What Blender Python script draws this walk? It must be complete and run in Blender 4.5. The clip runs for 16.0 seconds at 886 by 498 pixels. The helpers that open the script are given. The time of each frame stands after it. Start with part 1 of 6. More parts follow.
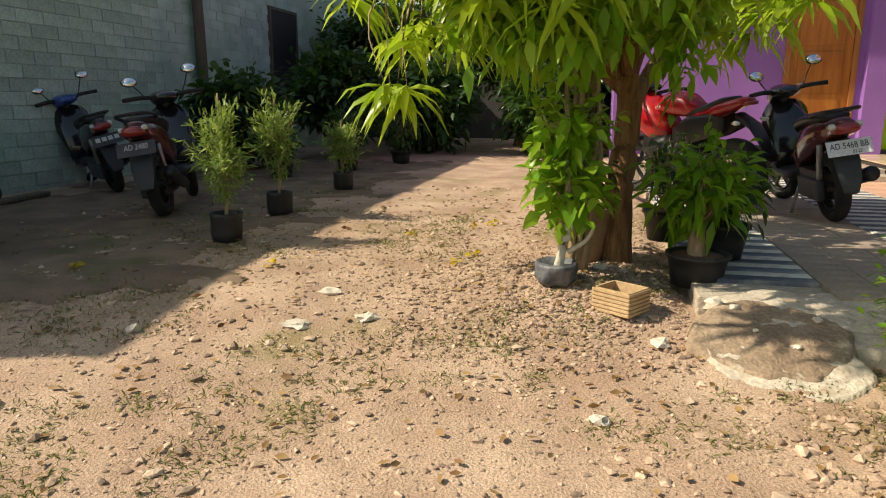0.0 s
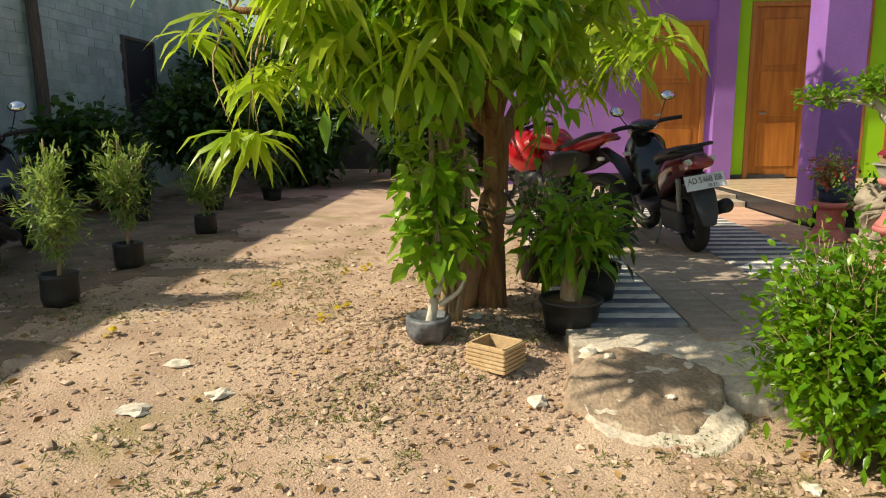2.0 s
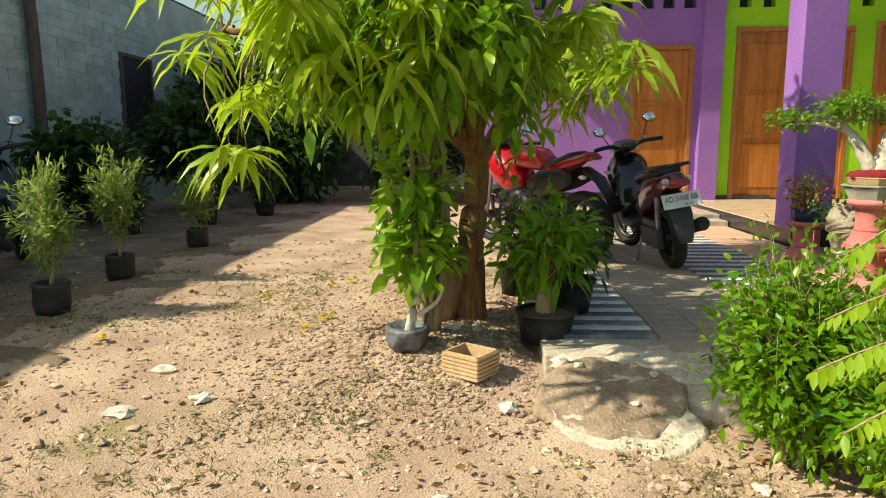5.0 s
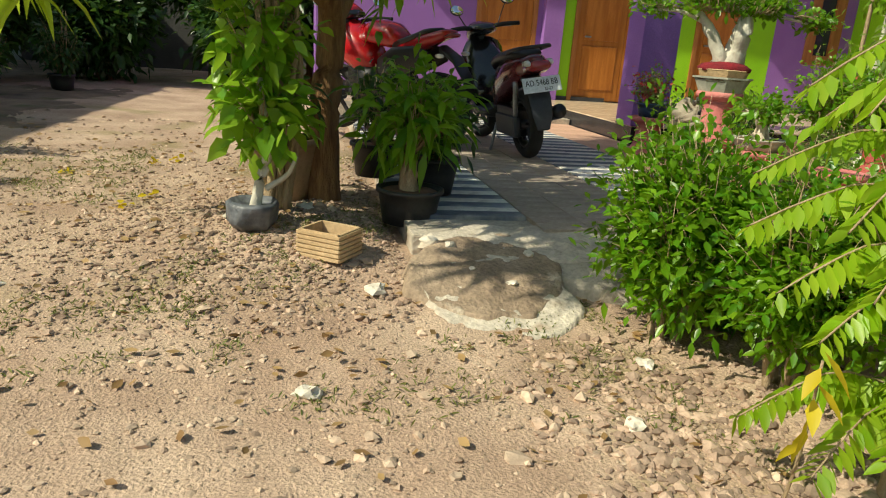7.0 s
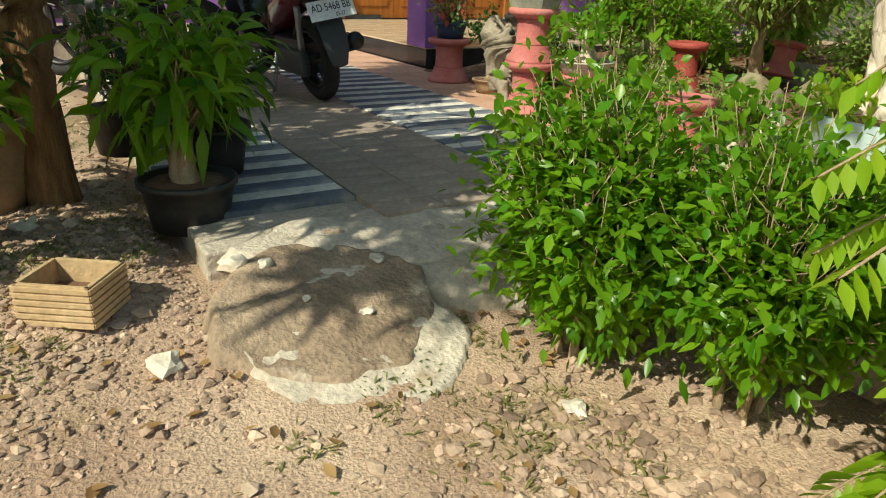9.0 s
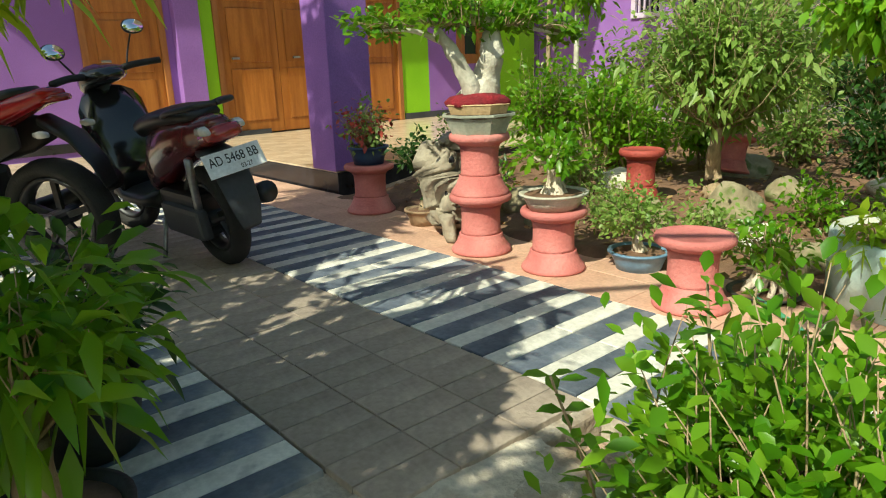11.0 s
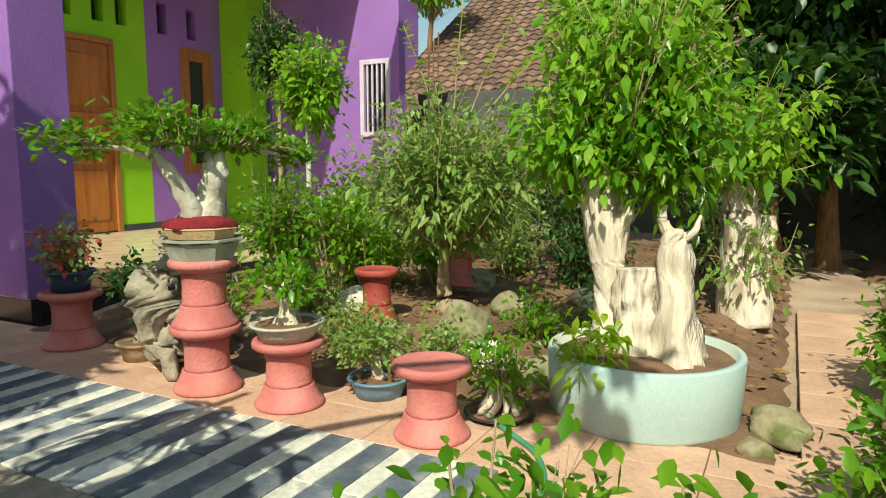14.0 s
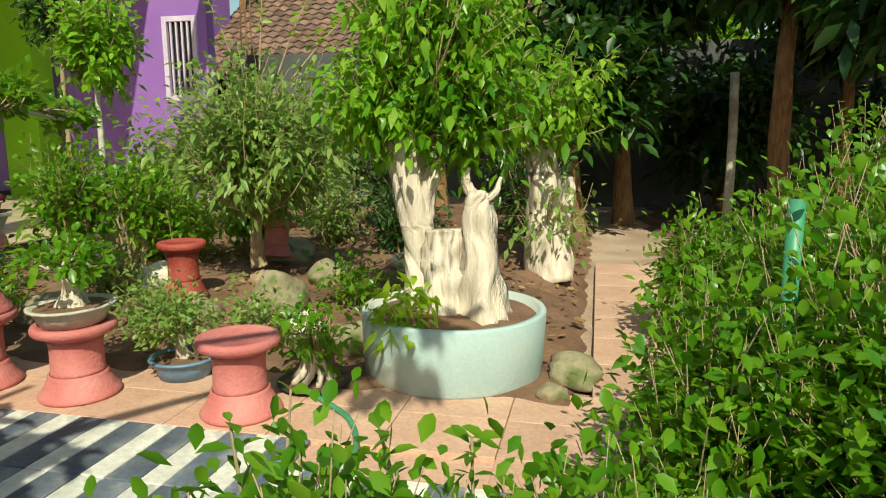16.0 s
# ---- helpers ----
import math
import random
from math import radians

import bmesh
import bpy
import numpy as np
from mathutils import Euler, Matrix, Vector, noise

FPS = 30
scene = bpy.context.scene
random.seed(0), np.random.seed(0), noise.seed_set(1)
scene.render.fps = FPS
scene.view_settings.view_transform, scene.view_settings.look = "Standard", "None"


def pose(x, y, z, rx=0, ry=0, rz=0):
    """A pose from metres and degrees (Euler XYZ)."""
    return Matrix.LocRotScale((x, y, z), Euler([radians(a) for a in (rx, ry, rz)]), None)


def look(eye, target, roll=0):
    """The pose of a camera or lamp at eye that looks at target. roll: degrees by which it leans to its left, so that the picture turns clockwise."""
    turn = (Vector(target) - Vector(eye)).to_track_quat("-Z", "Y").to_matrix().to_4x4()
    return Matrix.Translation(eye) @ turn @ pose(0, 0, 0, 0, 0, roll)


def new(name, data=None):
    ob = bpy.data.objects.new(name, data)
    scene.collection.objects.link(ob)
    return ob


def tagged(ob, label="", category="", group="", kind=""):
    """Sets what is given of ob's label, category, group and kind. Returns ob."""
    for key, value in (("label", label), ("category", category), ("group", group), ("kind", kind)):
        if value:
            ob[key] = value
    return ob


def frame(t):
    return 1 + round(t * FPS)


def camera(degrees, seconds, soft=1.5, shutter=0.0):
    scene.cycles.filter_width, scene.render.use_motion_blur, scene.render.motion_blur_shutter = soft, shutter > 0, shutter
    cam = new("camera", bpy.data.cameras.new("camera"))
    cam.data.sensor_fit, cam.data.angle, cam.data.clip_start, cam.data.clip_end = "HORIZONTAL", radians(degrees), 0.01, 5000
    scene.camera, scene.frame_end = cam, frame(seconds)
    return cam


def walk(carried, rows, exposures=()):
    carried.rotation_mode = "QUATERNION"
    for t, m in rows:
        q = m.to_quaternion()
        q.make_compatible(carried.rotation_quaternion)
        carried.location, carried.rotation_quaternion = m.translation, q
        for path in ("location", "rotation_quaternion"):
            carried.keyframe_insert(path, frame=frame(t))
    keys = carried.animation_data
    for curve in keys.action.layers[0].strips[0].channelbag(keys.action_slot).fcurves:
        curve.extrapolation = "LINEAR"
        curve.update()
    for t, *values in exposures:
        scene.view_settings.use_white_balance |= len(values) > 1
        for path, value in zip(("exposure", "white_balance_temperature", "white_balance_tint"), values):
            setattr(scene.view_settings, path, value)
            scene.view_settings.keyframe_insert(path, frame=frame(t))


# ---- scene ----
cam = camera(66.6, 16.0, soft=1.1)
# seconds, place, then turn about z, tilt and lean in degrees
ROWS = [
    (0.0, -0.027, -0.156, 0.901, 13.06, -12.42, 0.13),
    (0.5, -0.012, -0.028, 0.876, 20.93, -16.26, 0.48),
    (1.0, -0.095, 0.104, 0.877, 19.00, -18.60, -0.60),
    (1.5, -0.084, 0.176, 0.959, 9.75, -13.42, 0.60),
    (2.0, 0.028, 0.113, 0.995, 3.04, -10.34, 0.77),
    (2.5, 0.106, 0.015, 1.013, 3.14, -10.51, 2.82),
    (3.0, 0.057, -0.007, 1.013, 14.50, -9.89, 1.18),
    (3.5, 0.020, -0.065, 1.006, 25.56, -10.03, 0.64),
    (4.0, 0.021, -0.042, 0.994, 25.53, -10.50, -0.24),
    (4.5, 0.066, -0.051, 0.998, 14.43, -10.55, 0.01),
    (5.0, 0.120, -0.020, 0.989, 2.78, -8.79, 0.16),
    (5.2, 0.136, -0.018, 1.006, -0.60, -7.24, -0.16),
    (7.3, -0.013, 0.436, 0.732, -13.45, -18.10, -2.40),
    (7.5, 0.005, 0.509, 0.727, -15.76, -18.97, -0.67),
    (8.0, 0.073, 0.745, 0.764, -17.73, -18.93, -1.69),
    (8.2, 0.062, 0.815, 0.747, -20.50, -20.57, -2.31),
    (10.3, 0.201, 1.917, 0.907, -40.02, -21.19, 0.61),
    (10.5, 0.221, 1.994, 0.924, -40.54, -18.72, 1.57),
    (11.0, 0.350, 2.110, 0.968, -41.17, -15.39, 1.96),
    (11.5, 0.450, 2.205, 1.006, -40.15, -13.34, 0.21),
    (12.0, 0.449, 2.240, 1.035, -43.44, -7.07, -0.20),
    (12.5, 0.475, 2.245, 1.051, -45.94, -5.02, 0.65),
    (13.0, 0.480, 2.225, 1.060, -51.73, -4.68, 0.31),
    (13.5, 0.504, 2.218, 1.047, -57.78, -5.46, -0.20),
    (14.0, 0.514, 2.197, 1.041, -62.80, -6.94, 0.09),
    (14.5, 0.532, 2.178, 1.031, -67.19, -8.61, -0.07),
    (15.0, 0.543, 2.160, 1.025, -70.64, -10.32, -0.34),
    (15.5, 0.566, 2.144, 1.042, -73.90, -10.22, 0.45),
    (16.0, 0.577, 2.120, 1.027, -77.19, -9.74, 0.30),
]
walk(cam, [(t, pose(x, y, z, 90 + pitch, roll, yaw)) for t, x, y, z, yaw, pitch, roll in ROWS],
     exposures=[(0.0, 0.1, 7700, 8), (1.5, 0.08, 7700, 8), (2.6, 0.3, 7400, 1), (4.0, 0.42, 7500, 3), (5.2, 0.33, 7500, 0), (7.4, -0.09, 7100, -2), (8.2, -0.15, 7100, -2), (10.4, 0.2, 6800, -8), (13.0, 0.13, 6800, -9), (16.0, -0.02, 6900, -8)])

# ---- light ----
SUN_EL, SUN_TO = 44.0, 15.0      # elevation; heading of the light, degrees from +x towards +y
world = bpy.data.worlds.new("world")
scene.world = world
world.use_nodes = True
wn = world.node_tree
sky = wn.nodes.new("ShaderNodeTexSky")
sky.sky_type, sky.sun_disc = "NISHITA", False
sky.sun_elevation, sky.sun_rotation = radians(SUN_EL), radians(270 - SUN_TO)
sky.air_density, sky.dust_density = 1.2, 1.5
wn.links.new(sky.outputs[0], wn.nodes["Background"].inputs[0])
wn.nodes["Background"].inputs[1].default_value = 0.115
sun = new("sun", bpy.data.lights.new("sun", "SUN"))
sun.data.energy, sun.data.angle, sun.data.color = 5.0, radians(0.55), (1.0, 0.93, 0.82)
e, a = radians(SUN_EL), radians(SUN_TO)
sun.matrix_world = look((0, 0, 12), (math.cos(e) * math.cos(a), math.cos(e) * math.sin(a), 12 - math.sin(e)))

# ---- materials ----
def mat(name, c1, c2, scale=6.0, rough=0.7, bump=0.2, fine=60.0, metal=0.0, vary=0.0, island=False, spots=None, coat=0.0, stretch=(1, 1, 1), rvar=0.1, grain=0.22):
    """Two colours mixed by broad noise, a fine grain over it, relief, and a change of value from piece to piece."""
    m = bpy.data.materials.new(name)
    m.use_nodes = True
    nt = m.node_tree
    N, L = nt.nodes, nt.links
    b = N["Principled BSDF"]
    tc, mp = N.new("ShaderNodeTexCoord"), N.new("ShaderNodeMapping")
    mp.inputs["Scale"].default_value = stretch
    L.new(tc.outputs["Object"], mp.inputs[0])
    n1, n2 = N.new("ShaderNodeTexNoise"), N.new("ShaderNodeTexNoise")
    n1.inputs["Scale"].default_value, n1.inputs["Detail"].default_value = scale, 6
    n2.inputs["Scale"].default_value, n2.inputs["Detail"].default_value = fine, 4
    L.new(mp.outputs[0], n1.inputs["Vector"])
    L.new(mp.outputs[0], n2.inputs["Vector"])
    ramp = N.new("ShaderNodeValToRGB")
    ramp.color_ramp.elements[0].position, ramp.color_ramp.elements[1].position = 0.33, 0.67
    ramp.color_ramp.elements[0].color, ramp.color_ramp.elements[1].color = (*c1, 1), (*c2, 1)
    L.new(n1.outputs[0], ramp.inputs[0])
    col = ramp.outputs[0]
    if spots:
        c3, s3, lo, hi = spots
        n3, r3, mx = N.new("ShaderNodeTexNoise"), N.new("ShaderNodeMapRange"), N.new("ShaderNodeMix")
        n3.inputs["Scale"].default_value, n3.inputs["Detail"].default_value = s3, 5
        L.new(mp.outputs[0], n3.inputs["Vector"])
        r3.inputs[1].default_value, r3.inputs[2].default_value = lo, hi
        L.new(n3.outputs[0], r3.inputs[0])
        mx.data_type = "RGBA"
        L.new(r3.outputs[0], mx.inputs[0])
        L.new(col, mx.inputs[6])
        mx.inputs[7].default_value = (*c3, 1)
        col = mx.outputs[2]
    hsv, mr = N.new("ShaderNodeHueSaturation"), N.new("ShaderNodeMapRange")
    mr.inputs[3].default_value, mr.inputs[4].default_value = 1 - 1.3 * grain, 1 + 1.3 * grain
    L.new(n2.outputs[0], mr.inputs[0])
    val = mr.outputs[0]
    if vary:
        src = N.new("ShaderNodeNewGeometry").outputs["Random Per Island"] if island else N.new("ShaderNodeObjectInfo").outputs["Random"]
        mv, mul = N.new("ShaderNodeMapRange"), N.new("ShaderNodeMath")
        mv.inputs[3].default_value, mv.inputs[4].default_value = 1 - vary, 1 + vary
        L.new(src, mv.inputs[0])
        mul.operation = "MULTIPLY"
        L.new(mv.outputs[0], mul.inputs[0])
        L.new(val, mul.inputs[1])
        val = mul.outputs[0]
    L.new(val, hsv.inputs["Value"])
    L.new(col, hsv.inputs["Color"])
    L.new(hsv.outputs[0], b.inputs["Base Color"])
    rr = N.new("ShaderNodeMapRange")
    rr.inputs[3].default_value, rr.inputs[4].default_value = max(0.03, rough - rvar), min(1.0, rough + rvar)
    L.new(n1.outputs[0], rr.inputs[0])
    L.new(rr.outputs[0], b.inputs["Roughness"])
    b.inputs["Metallic"].default_value = metal
    b.inputs["Coat Weight"].default_value = coat
    if bump:
        bp = N.new("ShaderNodeBump")
        bp.inputs["Strength"].default_value, bp.inputs["Distance"].default_value = bump, 0.01
        L.new(n2.outputs[0], bp.inputs["Height"])
        L.new(bp.outputs[0], b.inputs["Normal"])
    return m


def leaf_mat(name, c1, c2, through_light=0.4, rough=0.42, light=(0.35, 0.5, 0.04)):
    """A leaf: gloss on top, and light that shines through; its colour changes from leaf to leaf."""
    m = bpy.data.materials.new(name)
    m.use_nodes = True
    nt = m.node_tree
    N, L = nt.nodes, nt.links
    b, out = N["Principled BSDF"], N["Material Output"]
    geo, ramp = N.new("ShaderNodeNewGeometry"), N.new("ShaderNodeValToRGB")
    ramp.color_ramp.elements[0].color, ramp.color_ramp.elements[1].color = (*c1, 1), (*c2, 1)
    L.new(geo.outputs["Random Per Island"], ramp.inputs[0])
    tc, nz, mx = N.new("ShaderNodeTexCoord"), N.new("ShaderNodeTexNoise"), N.new("ShaderNodeMix")
    nz.inputs["Scale"].default_value = 3.0
    L.new(tc.outputs["Object"], nz.inputs["Vector"])
    mx.data_type, mx.blend_type = "RGBA", "MULTIPLY"
    mx.inputs[0].default_value = 0.6
    L.new(ramp.outputs[0], mx.inputs[6])
    r2 = N.new("ShaderNodeValToRGB")
    r2.color_ramp.elements[0].position, r2.color_ramp.elements[1].position = 0.3, 0.7
    r2.color_ramp.elements[0].color, r2.color_ramp.elements[1].color = (0.55, 0.6, 0.5, 1), (1.25, 1.2, 1.0, 1)
    L.new(nz.outputs[0], r2.inputs[0])
    L.new(r2.outputs[0], mx.inputs[7])
    L.new(mx.outputs[2], b.inputs["Base Color"])
    b.inputs["Roughness"].default_value = rough
    tr, ms, mt = N.new("ShaderNodeBsdfTranslucent"), N.new("ShaderNodeMixShader"), N.new("ShaderNodeMix")
    mt.data_type = "RGBA"
    mt.inputs[0].default_value = 0.55
    L.new(mx.outputs[2], mt.inputs[6])
    mt.inputs[7].default_value = (*light, 1)
    L.new(mt.outputs[2], tr.inputs[0])
    ms.inputs[0].default_value = through_light
    L.new(b.outputs[0], ms.inputs[1])
    L.new(tr.outputs[0], ms.inputs[2])
    L.new(ms.outputs[0], out.inputs[0])
    return m


def glass_mat(name, col=(0.8, 0.85, 0.9), rough=0.05, metal=0.0, trans=0.0):
    m = bpy.data.materials.new(name)
    m.use_nodes = True
    b = m.node_tree.nodes["Principled BSDF"]
    b.inputs["Base Color"].default_value = (*col, 1)
    b.inputs["Roughness"].default_value, b.inputs["Metallic"].default_value = rough, metal
    b.inputs["Transmission Weight"].default_value = trans
    return m


M_DIRT = mat("dry_earth", (0.39, 0.262, 0.185), (0.56, 0.41, 0.30), 2.2, 0.95, 0.8, 110, grain=0.55, spots=((0.24, 0.20, 0.08), 1.4, 0.56, 0.74))
M_STONE = mat("pebble", (0.34, 0.235, 0.168), (0.57, 0.44, 0.33), 9, 0.9, 0.4, 70, vary=0.42, island=True)
M_GRAVEL = mat("gravel", (0.29, 0.195, 0.14), (0.48, 0.345, 0.26), 12, 0.92, 0.5, 80, vary=0.4, island=True)
M_WHITESTONE = mat("pale_stone", (0.62, 0.55, 0.45), (0.80, 0.74, 0.64), 7, 0.9, 0.5, 50, vary=0.12)
M_ROCK = mat("mossy_rock", (0.22, 0.18, 0.10), (0.42, 0.36, 0.24), 5, 0.92, 0.9, 30, spots=((0.13, 0.15, 0.05), 7, 0.5, 0.62))
M_SOIL = mat("garden_soil", (0.14, 0.075, 0.045), (0.25, 0.14, 0.085), 4, 0.96, 1.0, 35)
M_BLOCK = mat("concrete_block", (0.34, 0.47, 0.41), (0.50, 0.64, 0.565), 3, 0.93, 0.9, 45, vary=0.15, grain=0.3, spots=((0.27, 0.34, 0.30), 0.7, 0.50, 0.68))
M_BLOCKS = mat("concrete_blocks_far", (0.34, 0.48, 0.43), (0.48, 0.63, 0.575), 3, 0.93, 0.8, 45, vary=0.12, island=True)
M_MORTAR = mat("mortar", (0.36, 0.46, 0.41), (0.50, 0.60, 0.545), 2, 0.95, 0.8, 40)
# White window paint with the purplish light on it mixed into the colour.
M_LILAC = mat("purple_lit_white_paint", (0.55, 0.44, 0.60), (0.66, 0.56, 0.70), 3, 0.6, 0.2, 60)
M_CONC = mat("worn_concrete", (0.36, 0.31, 0.25), (0.58, 0.51, 0.42), 5, 0.92, 0.9, 50, grain=0.35, spots=((0.34, 0.25, 0.175), 4.0, 0.54, 0.68))
M_APRON = mat("earthy_concrete", (0.25, 0.18, 0.125), (0.42, 0.315, 0.225), 5, 0.94, 0.9, 60, grain=0.4, spots=((0.55, 0.46, 0.36), 6.0, 0.60, 0.72))
M_LIME = mat("pale_lime_screed", (0.48, 0.41, 0.33), (0.68, 0.61, 0.51), 5, 0.92, 0.9, 50, grain=0.3, spots=((0.42, 0.32, 0.23), 5.0, 0.58, 0.70))
M_BROWN = mat("brown_paver", (0.32, 0.255, 0.205), (0.45, 0.37, 0.30), 4, 0.85, 0.4, 60, vary=0.10)
M_TDARK = mat("dark_blue_tile", (0.085, 0.105, 0.14), (0.17, 0.195, 0.235), 7, 0.75, 0.4, 55, vary=0.22, spots=((0.40, 0.39, 0.36), 5, 0.52, 0.76))
M_TLIGHT = mat("cream_tile", (0.60, 0.57, 0.50), (0.78, 0.75, 0.67), 6, 0.8, 0.4, 55, vary=0.10, spots=((0.25, 0.25, 0.24), 9, 0.62, 0.85))
M_TERRA = mat("terracotta_floor", (0.54, 0.32, 0.225), (0.67, 0.42, 0.305), 3, 0.82, 0.3, 60, vary=0.05)
# Littered earth, darkened further so the wall's shade is in the colour.
M_LITTERSHADE = mat("shaded_litter_earth", (0.16, 0.11, 0.072), (0.28, 0.20, 0.135), 3, 0.95, 0.8, 120, grain=0.4, spots=((0.12, 0.12, 0.045), 2.0, 0.55, 0.7))
M_PORCH = mat("glazed_floor_tile", (0.60, 0.46, 0.31), (0.72, 0.57, 0.40), 4, 0.22, 0.05, 60, vary=0.05)
M_BLACKTILE = mat("black_glazed_edge", (0.012, 0.012, 0.016), (0.03, 0.03, 0.036), 6, 0.22, 0.05, 60)
M_PURPLE = mat("purple_paint", (0.25, 0.11, 0.40), (0.32, 0.15, 0.49), 1.3, 0.72, 0.25, 90)
M_GREEN = mat("lime_paint", (0.24, 0.55, 0.010), (0.31, 0.66, 0.018), 1.3, 0.7, 0.25, 90)
M_DOOR = mat("varnished_wood", (0.33, 0.105, 0.018), (0.47, 0.175, 0.034), 3, 0.38, 0.15, 50, vary=0.10, stretch=(6, 6, 0.6))
M_DOORF = mat("door_frame_wood", (0.30, 0.11, 0.03), (0.42, 0.17, 0.05), 3, 0.45, 0.15, 50, stretch=(6, 6, 0.6))
# Near-black that stands for the shade inside slots, window and wood holes.
M_VENT = mat("recess_shade", (0.010, 0.010, 0.014), (0.02, 0.02, 0.026), 5, 0.6, 0.1, 50)
M_WHITE = mat("white_paint", (0.72, 0.70, 0.68), (0.82, 0.80, 0.78), 3, 0.6, 0.2, 60)
M_RED = mat("red_concrete", (0.50, 0.135, 0.125), (0.62, 0.225, 0.205), 6, 0.78, 0.45, 70, vary=0.08, grain=0.12, spots=((0.64, 0.30, 0.27), 5, 0.56, 0.80))
M_DARKRED = mat("old_red_concrete", (0.30, 0.045, 0.035), (0.44, 0.085, 0.065), 6, 0.7, 0.45, 70)
M_TUB = mat("pale_teal_concrete", (0.40, 0.53, 0.53), (0.52, 0.63, 0.62), 2.2, 0.8, 0.3, 60, spots=((0.60, 0.55, 0.43), 1.9, 0.50, 0.70), grain=0.08)
M_POTGREY = mat("grey_green_pot", (0.30, 0.31, 0.25), (0.44, 0.44, 0.36), 6, 0.8, 0.4, 60)
M_POTPALE = mat("pale_stone_pot", (0.46, 0.43, 0.35), (0.60, 0.56, 0.47), 8, 0.85, 0.5, 60)
M_POTBLUE = mat("blue_plastic_pot", (0.12, 0.22, 0.34), (0.18, 0.31, 0.45), 4, 0.45, 0.1, 50)
M_POTNAVY = mat("navy_pot", (0.02, 0.05, 0.12), (0.04, 0.08, 0.17), 4, 0.5, 0.1, 50)
M_POTBLACK = mat("black_plastic_pot", (0.018, 0.018, 0.018), (0.04, 0.038, 0.036), 6, 0.5, 0.2, 60)
M_POTTAN = mat("tan_clay_pot", (0.30, 0.20, 0.12), (0.42, 0.30, 0.19), 5, 0.85, 0.4, 50)
M_BAG = mat("grey_black_plastic_bag", (0.05, 0.055, 0.065), (0.17, 0.18, 0.20), 16, 0.45, 0.8, 30)
M_PLANTER = mat("sandy_ribbed_clay", (0.48, 0.33, 0.18), (0.60, 0.43, 0.25), 7, 0.85, 0.4, 60)
M_CLOTH = mat("dark_red_cloth", (0.13, 0.006, 0.012), (0.25, 0.012, 0.022), 20, 0.9, 0.8, 60)
M_BARK = mat("brown_bark", (0.17, 0.085, 0.035), (0.34, 0.19, 0.085), 7, 0.92, 1.0, 40, stretch=(5, 5, 0.8))
M_STEM = mat("pale_brown_stem", (0.30, 0.21, 0.12), (0.48, 0.36, 0.23), 10, 0.85, 0.7, 60, stretch=(4, 4, 1))
M_DEAD = mat("bleached_deadwood", (0.56, 0.45, 0.35), (0.80, 0.70, 0.58), 4, 0.8, 0.7, 26, stretch=(5, 5, 0.7), spots=((0.20, 0.14, 0.10), 2.4, 0.60, 0.70), grain=0.12)
M_PALETRUNK = mat("pale_grey_trunk", (0.46, 0.42, 0.34), (0.66, 0.62, 0.52), 8, 0.85, 0.7, 40)
M_DRIFT = mat("grey_driftwood", (0.24, 0.20, 0.15), (0.46, 0.40, 0.31), 7, 0.9, 1.0, 35, spots=((0.62, 0.57, 0.46), 3, 0.52, 0.7))
M_TYRE = mat("black_rubber", (0.012, 0.012, 0.012), (0.028, 0.027, 0.026), 8, 0.8, 0.4, 80)
M_PLASTIC = mat("black_plastic", (0.010, 0.010, 0.012), (0.022, 0.022, 0.024), 5, 0.42, 0.1, 60)
M_DUSTY = mat("grey_black_mudguard", (0.030, 0.034, 0.042), (0.055, 0.06, 0.07), 5, 0.5, 0.1, 60)
M_GLOSSBLACK = mat("gloss_black_paint", (0.010, 0.010, 0.012), (0.018, 0.018, 0.02), 3, 0.18, 0.0, 60, coat=0.6)
M_MAROON = mat("maroon_paint", (0.085, 0.006, 0.008), (0.14, 0.012, 0.014), 3, 0.25, 0.0, 60, coat=0.6)
M_REDPAINT = mat("red_gloss_paint", (0.36, 0.006, 0.012), (0.45, 0.010, 0.018), 3, 0.25, 0.0, 60, coat=0.6)
M_BLUEPAINT = mat("blue_gloss_paint", (0.006, 0.05, 0.26), (0.01, 0.08, 0.36), 3, 0.28, 0.0, 60, coat=0.6)
M_LENS = mat("red_lamp_lens", (0.24, 0.012, 0.012), (0.34, 0.022, 0.02), 3, 0.15, 0.0, 60, coat=0.8)
M_CLEAR = mat("clear_lamp_lens", (0.55, 0.52, 0.50), (0.7, 0.68, 0.66), 6, 0.12, 0.0, 60, coat=0.8)
M_METAL = mat("grey_metal", (0.25, 0.25, 0.26), (0.40, 0.40, 0.41), 9, 0.4, 0.15, 60, metal=0.9)
M_RIM = mat("dark_alloy", (0.035, 0.035, 0.038), (0.075, 0.075, 0.08), 9, 0.45, 0.1, 60, metal=0.6)
M_MIRROR = glass_mat("mirror_glass", (0.92, 0.95, 0.97), 0.03, 1.0)
M_PANE = glass_mat("dark_window_glass", (0.03, 0.035, 0.04), 0.06)
M_PLATEW = mat("white_plate", (0.70, 0.72, 0.74), (0.80, 0.82, 0.84), 9, 0.5, 0.1, 60)
M_PLATEB = mat("black_plate", (0.03, 0.03, 0.035), (0.07, 0.07, 0.08), 9, 0.5, 0.1, 60)
M_INK = mat("black_ink", (0.01, 0.01, 0.01), (0.02, 0.02, 0.02), 5, 0.6, 0.0, 60)
M_INKW = mat("white_ink", (0.6, 0.6, 0.6), (0.7, 0.7, 0.7), 5, 0.6, 0.0, 60)
